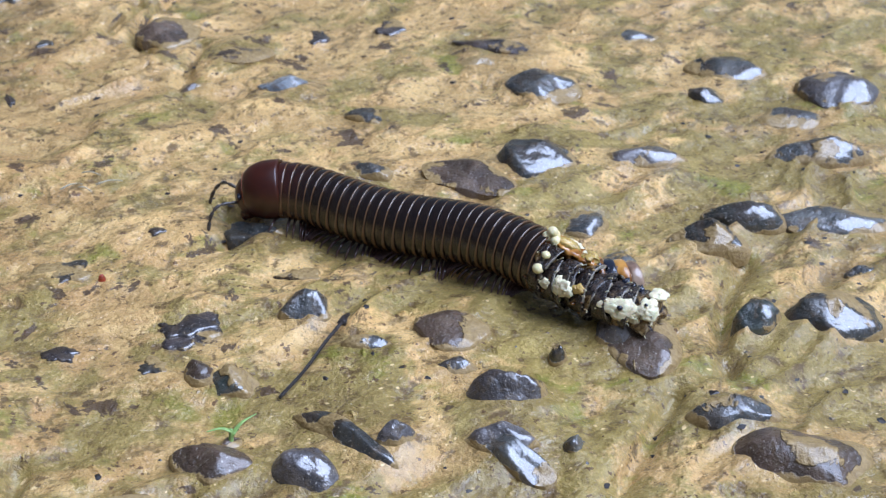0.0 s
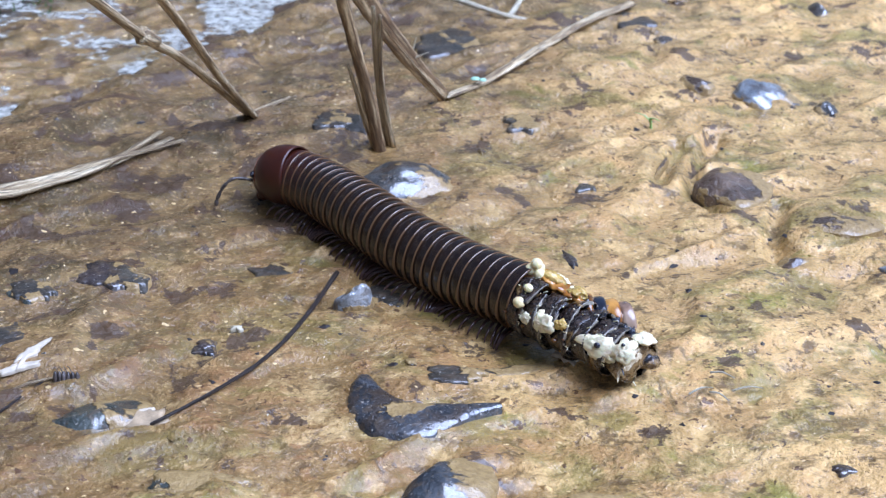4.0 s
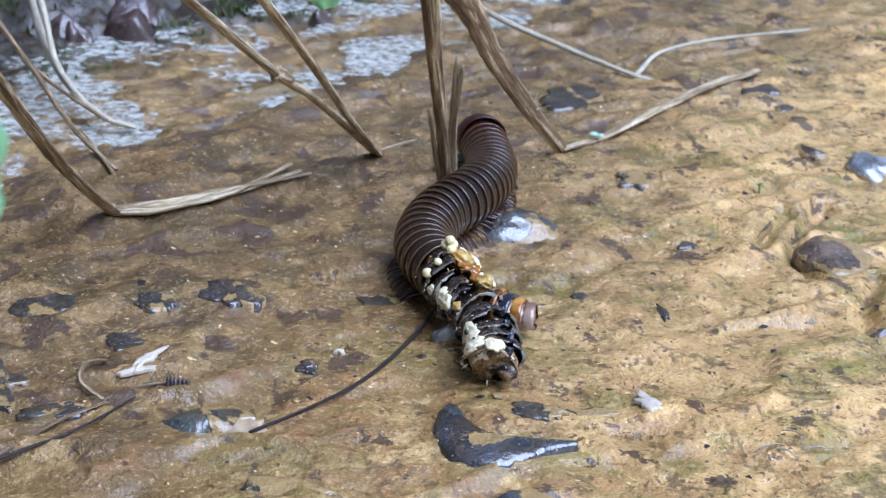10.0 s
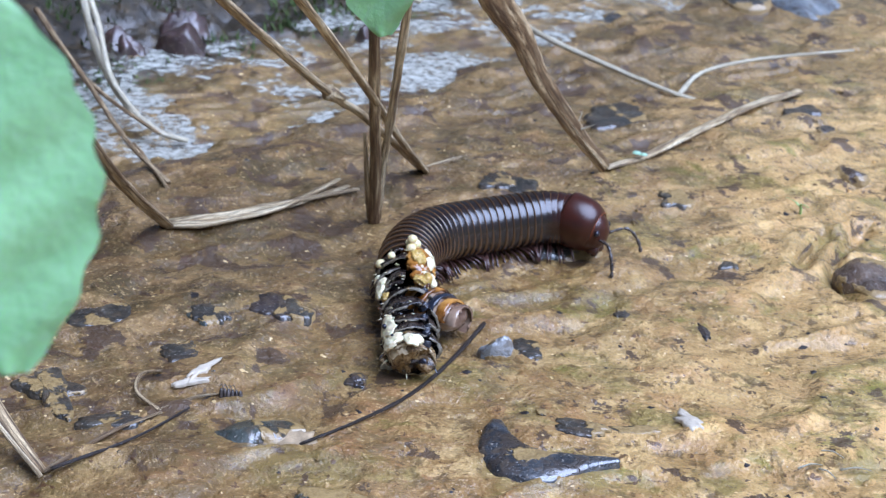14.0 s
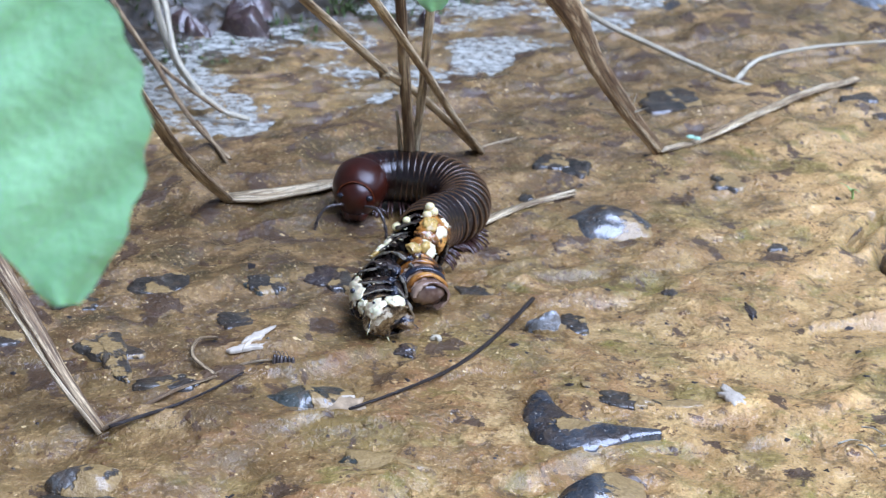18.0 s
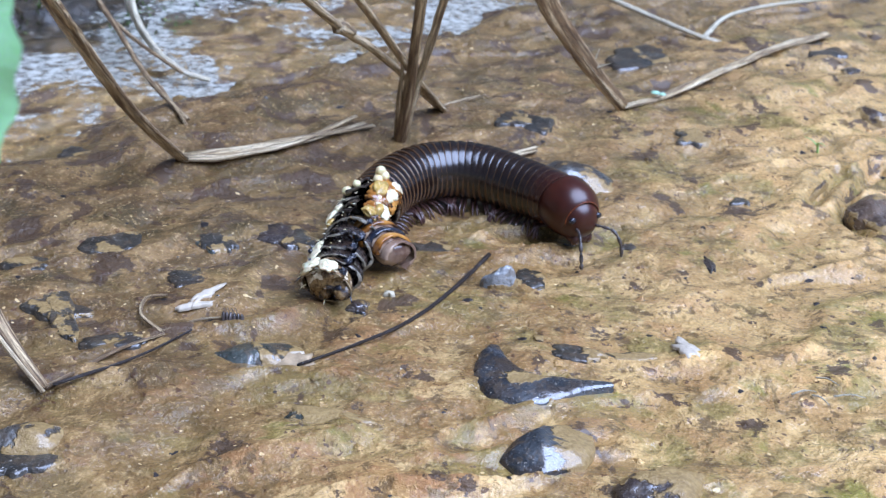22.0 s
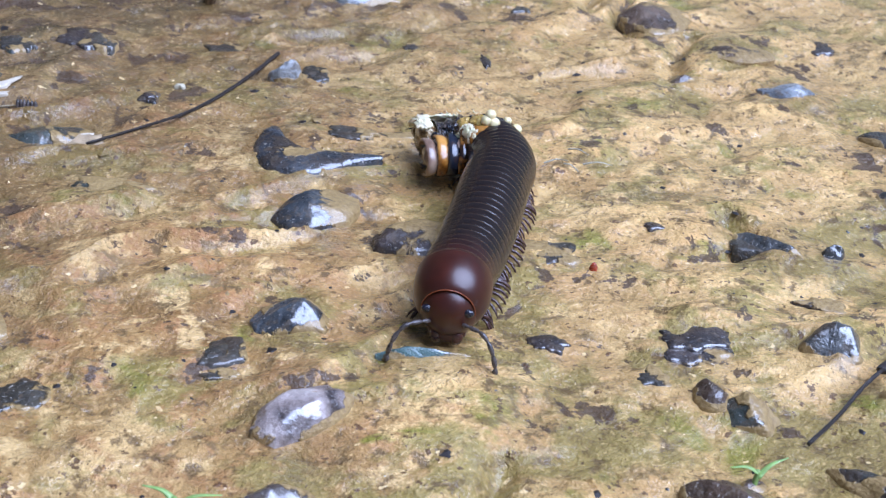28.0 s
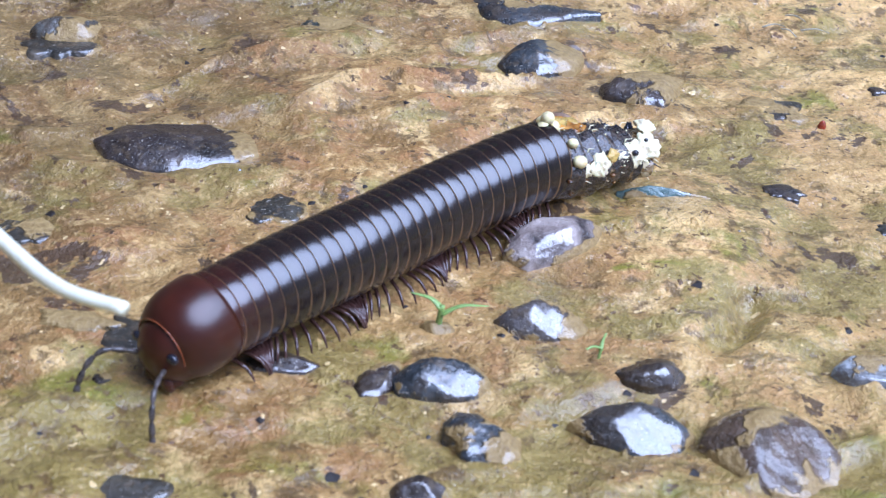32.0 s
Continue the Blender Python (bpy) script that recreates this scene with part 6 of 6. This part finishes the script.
        if k == TAIL - 1:
            v, f = lathe([(-0.0004, rr * 0.95), (-0.0013, rr * 0.82), (-0.0019, rr * 0.55), (-0.0016, rr * 0.28), (-0.0020, 0.0001)], 30, 0.72)
            v = [(x, y + 0.0024 * noise.noise(Vector((x * 420, 3, z * 420))), z) for x, y, z in v]
            cap = mesh_ob("end_skin", v, f, TORNSKIN, ob, True, "white and brown crumpled skin closing the torn end")
            cap.color = (0.62, 0, 0, 1)
            bm = bmesh.new()
            ellipsoid(bm, (0.0022, -0.0012, -0.0006), (0.0010, 0.0008, 0.0011), 6, 0.12, 16)
            part("bead", bm, BLACKDOT, ob, "blue-black wet bead")
            # frayed white shreds that trail on the mud
            for q in range(6):
                a = radians((128, 150, 163, 200, 262, 335)[q])
                p = Vector((rr * 0.9 * math.cos(a), -0.0006, rr * 0.66 * math.sin(a)))
                e = Vector((0.0007 * math.cos(a) + 0.0005 * math.sin(5.3 * q), -0.0009 - 0.0005 * (q % 3), 0.0003 * math.sin(a) - 0.0003))
                v, f = tube([p, p + e * 0.5 + Vector((0, 0, 0.0002)), p + e], [0.00024, 0.00016, 0.00005], 6, 0.6)
                mesh_ob("shard", v, f, (PULP, PULP, BLUEBLACK)[q % 3], ob)
    return t


MILLIPEDE = build_millipede()


# ---- motion ----
CURLS = []
NODES = 6


def curl(t, x, y, length, tail, *turns):
    """Where the body lies at t: the place where the whole rings end, both lengths, and headings in degrees from there to the head, then two for the tail."""
    CURLS.append((t, x, y, length, tail, *turns))


def glide(ts, table, t):
    """Monotone cubic through the rows of the table at the times ts."""
    i = int(np.clip(np.searchsorted(ts, t) - 1, 0, len(ts) - 2))
    h = np.diff(ts)
    d = np.diff(table, axis=0) / h[:, None]

    def slope(k):
        if k == 0 or k == len(ts) - 1:
            return d[0] * 0 if k == 0 else d[-1] * 0
        a, b = d[k - 1], d[k]
        return np.where(a * b > 0, 2 * a * b / np.where(a + b == 0, 1, a + b), 0)
    u = (t - ts[i]) / h[i]
    m0, m1 = slope(i) * h[i], slope(i + 1) * h[i]
    return (2 * u ** 3 - 3 * u * u + 1) * table[i] + (u ** 3 - 2 * u * u + u) * m0 + (3 * u * u - 2 * u ** 3) * table[i + 1] + (u ** 3 - u * u) * m1


def body_at(ts, table, t):
    """Functions giving place and heading along the body and along the tail at t."""
    row = glide(ts, table, t)
    x, y, length, tail = row[:4]
    turns, back = np.radians(row[4:4 + NODES]), np.radians(np.r_[row[4], row[4 + NODES:]])
    s = np.linspace(0, 1, 61)
    a = np.interp(s, np.linspace(0, 1, NODES), turns)
    fx = x + np.r_[0, np.cumsum(np.cos((a[1:] + a[:-1]) / 2))] * length / 60
    fy = y + np.r_[0, np.cumsum(np.sin((a[1:] + a[:-1]) / 2))] * length / 60
    c = np.interp(s, np.linspace(0, 1, len(back)), back)
    bx = x - np.r_[0, np.cumsum(np.cos((c[1:] + c[:-1]) / 2))] * tail / 60
    by = y - np.r_[0, np.cumsum(np.sin((c[1:] + c[:-1]) / 2))] * tail / 60
    return (lambda u: (np.interp(u, s, fx), np.interp(u, s, fy), np.interp(u, s, a))), (lambda u: (np.interp(u, s, bx), np.interp(u, s, by), np.interp(u, s, c)))


GX, GY = np.arange(-0.15, 0.25, 0.002), np.arange(-0.08, 0.24, 0.002)


def soft_ground():
    """Height of the mud averaged over about a body's breadth."""
    X, Y = np.meshgrid(GX, GY)
    z = ground_z(X, Y)
    for _ in range(3):
        for ax in (0, 1):
            z = (np.roll(z, 1, ax) + np.roll(z, -1, ax) + np.roll(z, 2, ax) + np.roll(z, -2, ax) + z) / 5
    return np.clip(z, -0.0012, 0.0016)


SOFT = soft_ground()


def under(x, y):
    i = np.clip((np.asarray(x) - GX[0]) / 0.002, 0, len(GX) - 2.001)
    j = np.clip((np.asarray(y) - GY[0]) / 0.002, 0, len(GY) - 2.001)
    a, b = i.astype(int), j.astype(int)
    u, v = i - a, j - b
    return (SOFT[b, a] * (1 - u) + SOFT[b, a + 1] * u) * (1 - v) + (SOFT[b + 1, a] * (1 - u) + SOFT[b + 1, a + 1] * u) * v


def motions():
    curl(0.0, 0.1372, 0.0003, 0.0548, 0.0194, 121, 127, 140, 135, 134, 164, 124, 147)
    curl(1.0, 0.1087, 0.0200, 0.0550, 0.0196, 128, 126, 134, 120, 122, 155, 147, 157)
    curl(2.0, 0.0854, 0.0446, 0.0538, 0.0199, 140, 135, 136, 124, 125, 167, 141, 144)
    curl(3.0, 0.0622, 0.0607, 0.0588, 0.0203, 135, 126, 129, 117, 116, 144, 136, 151)
    curl(4.0, 0.0454, 0.0787, 0.0586, 0.0199, 128, 127, 128, 120, 117, 146, 127, 133)
    curl(4.5, 0.0404, 0.0937, 0.0501, 0.0262, 128, 146, 136, 132, 158, 195, 109, 101)
    curl(6.5, 0.0093, 0.1018, 0.0479, 0.0285, 94, 84, 120, 181, 196, 198, 91, 84)
    curl(7.0, 0.0103, 0.1022, 0.0424, 0.0253, 111, 89, 104, 154, 183, 200, 108, 105)
    curl(7.5, 0.0146, 0.0990, 0.0521, 0.0241, 112, 101, 96, 94, 87, 76, 105, 95)
    curl(8.0, 0.0168, 0.0971, 0.0476, 0.0257, 133, 109, 75, 48, 39, 42, 105, 99)
    curl(8.5, 0.0182, 0.1022, 0.0459, 0.0279, 115, 103, 54, 30, 24, 28, 111, 86)
    curl(9.0, 0.0188, 0.0986, 0.0598, 0.0256, 123, 99, 55, 41, 63, 74, 101, 97)
    curl(10.0, 0.0191, 0.1019, 0.0657, 0.0285, 120, 85, 50, 69, 92, 104, 110, 81)
    curl(11.0, 0.0190, 0.1079, 0.0615, 0.0287, 93, 105, 106, 112, 153, 267, 97, 107)
    curl(11.5, 0.0078, 0.1151, 0.0340, 0.0229, 116, 123, 56, 98, 161, 152, 89, 90)
    curl(12.0, -0.0002, 0.1168, 0.0423, 0.0236, 44, 57, 96, 110, 122, 152, 72, 72)
    curl(12.5, 0.0013, 0.1155, 0.0414, 0.0247, 77, 42, 68, 99, 141, 176, 80, 76)
    curl(13.0, 0.0018, 0.1087, 0.0525, 0.0278, 100, 44, 26, 38, 62, 62, 93, 97)
    curl(13.5, 0.0049, 0.1080, 0.0443, 0.0273, 97, 58, 26, 8, -10, -78, 95, 93)
    curl(15.5, 0.0048, 0.1068, 0.0537, 0.0275, 78, 79, 104, 128, 170, 209, 92, 93)
    curl(16.0, -0.0008, 0.1094, 0.0471, 0.0294, 81, 84, 112, 146, 160, 154, 74, 106)
    curl(17.0, -0.0026, 0.1117, 0.0471, 0.0308, 88, 64, 111, 179, 189, 208, 66, 129)
    curl(18.0, -0.0012, 0.1098, 0.0473, 0.0304, 82, 49, 99, 156, 192, 273, 60, 131)
    curl(19.0, -0.0052, 0.1074, 0.0532, 0.0300, 78, 60, 95, 201, 215, 286, 82, 109)
    curl(19.5, -0.0036, 0.1059, 0.0490, 0.0287, 67, 40, 79, 150, 204, 247, 91, 87)
    curl(20.0, -0.0010, 0.1084, 0.0470, 0.0306, 71, 31, 66, 108, 140, 185, 62, 128)
    curl(21.0, -0.0014, 0.1083, 0.0430, 0.0301, 77, 42, 19, 3, -5, -22, 69, 113)
    curl(22.0, -0.0015, 0.1065, 0.0469, 0.0288, 76, 56, 18, -21, -38, -59, 79, 84)
    curl(23.0, 0.0024, 0.1056, 0.0557, 0.0259, 67, 47, 1, -52, -62, -62, 65, 73)
    curl(24.0, 0.0154, 0.1066, 0.0522, 0.0244, 43, -3, -46, -60, -58, -55, 37, 31)
    curl(24.5, 0.0216, 0.1051, 0.0527, 0.0211, 9, -26, -53, -55, -58, -70, 21, 40)
    curl(25.0, 0.0302, 0.0998, 0.0485, 0.0216, -10, -39, -55, -62, -65, -67, 8, 26)
    curl(25.5, 0.0366, 0.0921, 0.0458, 0.0210, -45, -47, -55, -71, -64, -37, 0, 58)
    curl(27.5, 0.0569, 0.0588, 0.0467, 0.0150, -54, -97, -109, -98, -102, -124, -30, 20)
    curl(28.0, 0.0554, 0.0536, 0.0475, 0.0128, -69, -105, -102, -105, -107, -99, -40, 30)
    curl(28.5, 0.0560, 0.0398, 0.0428, 0.0158, -110, -102, -105, -126, -124, -103, -47, 52)
    curl(29.0, 0.0566, 0.0321, 0.0496, 0.0150, -127, -118, -114, -119, -121, -121, -96, -55)
    curl(30.0, 0.0508, 0.0154, 0.0502, 0.0116, -102, -145, -127, -132, -143, -138, -139, -214)
    curl(31.0, 0.0426, 0.0069, 0.0525, 0.0129, -140, -137, -131, -130, -138, -142, -144, -179)
    curl(32.0, 0.0264, -0.0032, 0.0554, 0.0157, -142, -140, -130, -132, -133, -129, -137, -158)
    ts = np.array([c[0] for c in CURLS])
    table = np.array([c[1:] for c in CURLS], float)
    times = [0.25 * k for k in range(129)]
    curves = [body_at(ts, table, t) for t in times]
    mids = []
    for front, _ in curves:
        x, y, _ = front(0.5)
        mids.append((x, y, 0.0))
    walk(MILLIPEDE, [(t, pose(*m)) for t, m in zip(times, mids)])
    for kind, u, ob, size in BODY:
        rows = []
        for t, (front, back), m in zip(times, curves, mids):
            if kind == "tail":
                x, y, a = back(0.02 + 0.96 * u)
                # each torn ring sits a little askew on the next
                k = round(u * (TAIL - 1))
                z = AXIS - 0.0020 * u - 0.0004 + float(under(x, y)) + 0.00025 * math.sin(1.9 * k)
                x, y, tilt, yaw = x + 0.00025 * math.sin(2.7 * k), y, 10 * math.sin(2.4 * k), 8 * math.sin(3.7 * k + 1)
                rows.append((t, pose(x - m[0], y - m[1], z, tilt, 0, math.degrees(a) - 90 + yaw)))
                continue
            else:
                x, y, a = front(u)
                z = AXIS + 0.0004 * math.sin(9 * u + 2.2 * t) + float(under(x, y))
            rows.append((t, pose(x - m[0], y - m[1], z, -9 if kind == "collar" else 0, 0, math.degrees(a) - 90)))
        ob.scale = (size, 1, size)
        walk(ob, rows)
    for leg, hip, side, k in LEGSET:
        rows = [(t, pose(*hip, 0, 14 * side * max(0, math.cos(0.42 * k - 7.5 * t + 1.2 * side)), 6 * side + 27 * math.sin(0.42 * k - 7.5 * t + 1.2 * side))) for t in times]
        walk(leg, rows)
    for fe, base, s in FEELERS:
        rows = [(t, pose(*base, 10 * math.sin(5.1 * t + s), 0, 14 * math.sin(3.7 * t + 1.7 * s))) for t in times]
        walk(fe, rows)
    # the stalks: foot and sideways lean, as the body pushes them
    lean = [(0.0, 0.0313, 0.1501, -14), (7.5, 0.0305, 0.1511, -13), (9.0, 0.0285, 0.1590, -12), (10.0, 0.0216, 0.1477, -8.5), (11.0, 0.0024, 0.1330, -1.5), (12.0, -0.0027, 0.1450, -5), (13.0, 0.0000, 0.1440, -1),
            (16.0, -0.0079, 0.1345, -3.3), (17.0, -0.0081, 0.1364, -4.5), (18.0, -0.0056, 0.1408, -3.3), (19.0, -0.0075, 0.1390, -3.4), (20.0, -0.0027, 0.1438, 3.5), (21.0, -0.0017, 0.1472, 4.6), (22.0, 0.0, 0.1485, 6.4),
            (23.0, 0.0036, 0.1455, 4.5), (24.0, 0.0040, 0.1300, 5.5), (25.0, 0.0038, 0.1250, 5.6), (32.0, 0.0040, 0.1300, 5.0)]
    walk(THIN, [(t, pose(x, y + 0.0006, gz(x, y), 0, a - 6.5 * max(0.0, min(1.0, (11.5 - t) / 2)), 0)) for t, x, y, a in lean])
    walk(STALKS, [(t, pose(x, y, gz(x, y), 0, a, 0)) for t, x, y, a in lean])
    b = (0.0122, 0.1321, gz(0.0122, 0.1321) + 0.0008)
    fall = [(0.0, 0.0325, 0.1515, 100), (8.0, 0.0315, 0.1520, 100), (9.0, 0.0295, 0.1600, 100), (10.0, 0.0225, 0.1490, 92), (10.7, 0.0150, 0.1420, 50), (11.4, b[0], b[1], 0), (32.0, b[0], b[1], 0)]
    axis = Vector((0.7, -0.7, 0))
    walk(FALLEN, [(t, Matrix.Translation((x, y, b[2] + 0.0040 * math.sin(radians(min(90, a))))) @ Matrix.Rotation(radians(a), 4, axis)) for t, x, y, a in fall])


motions()
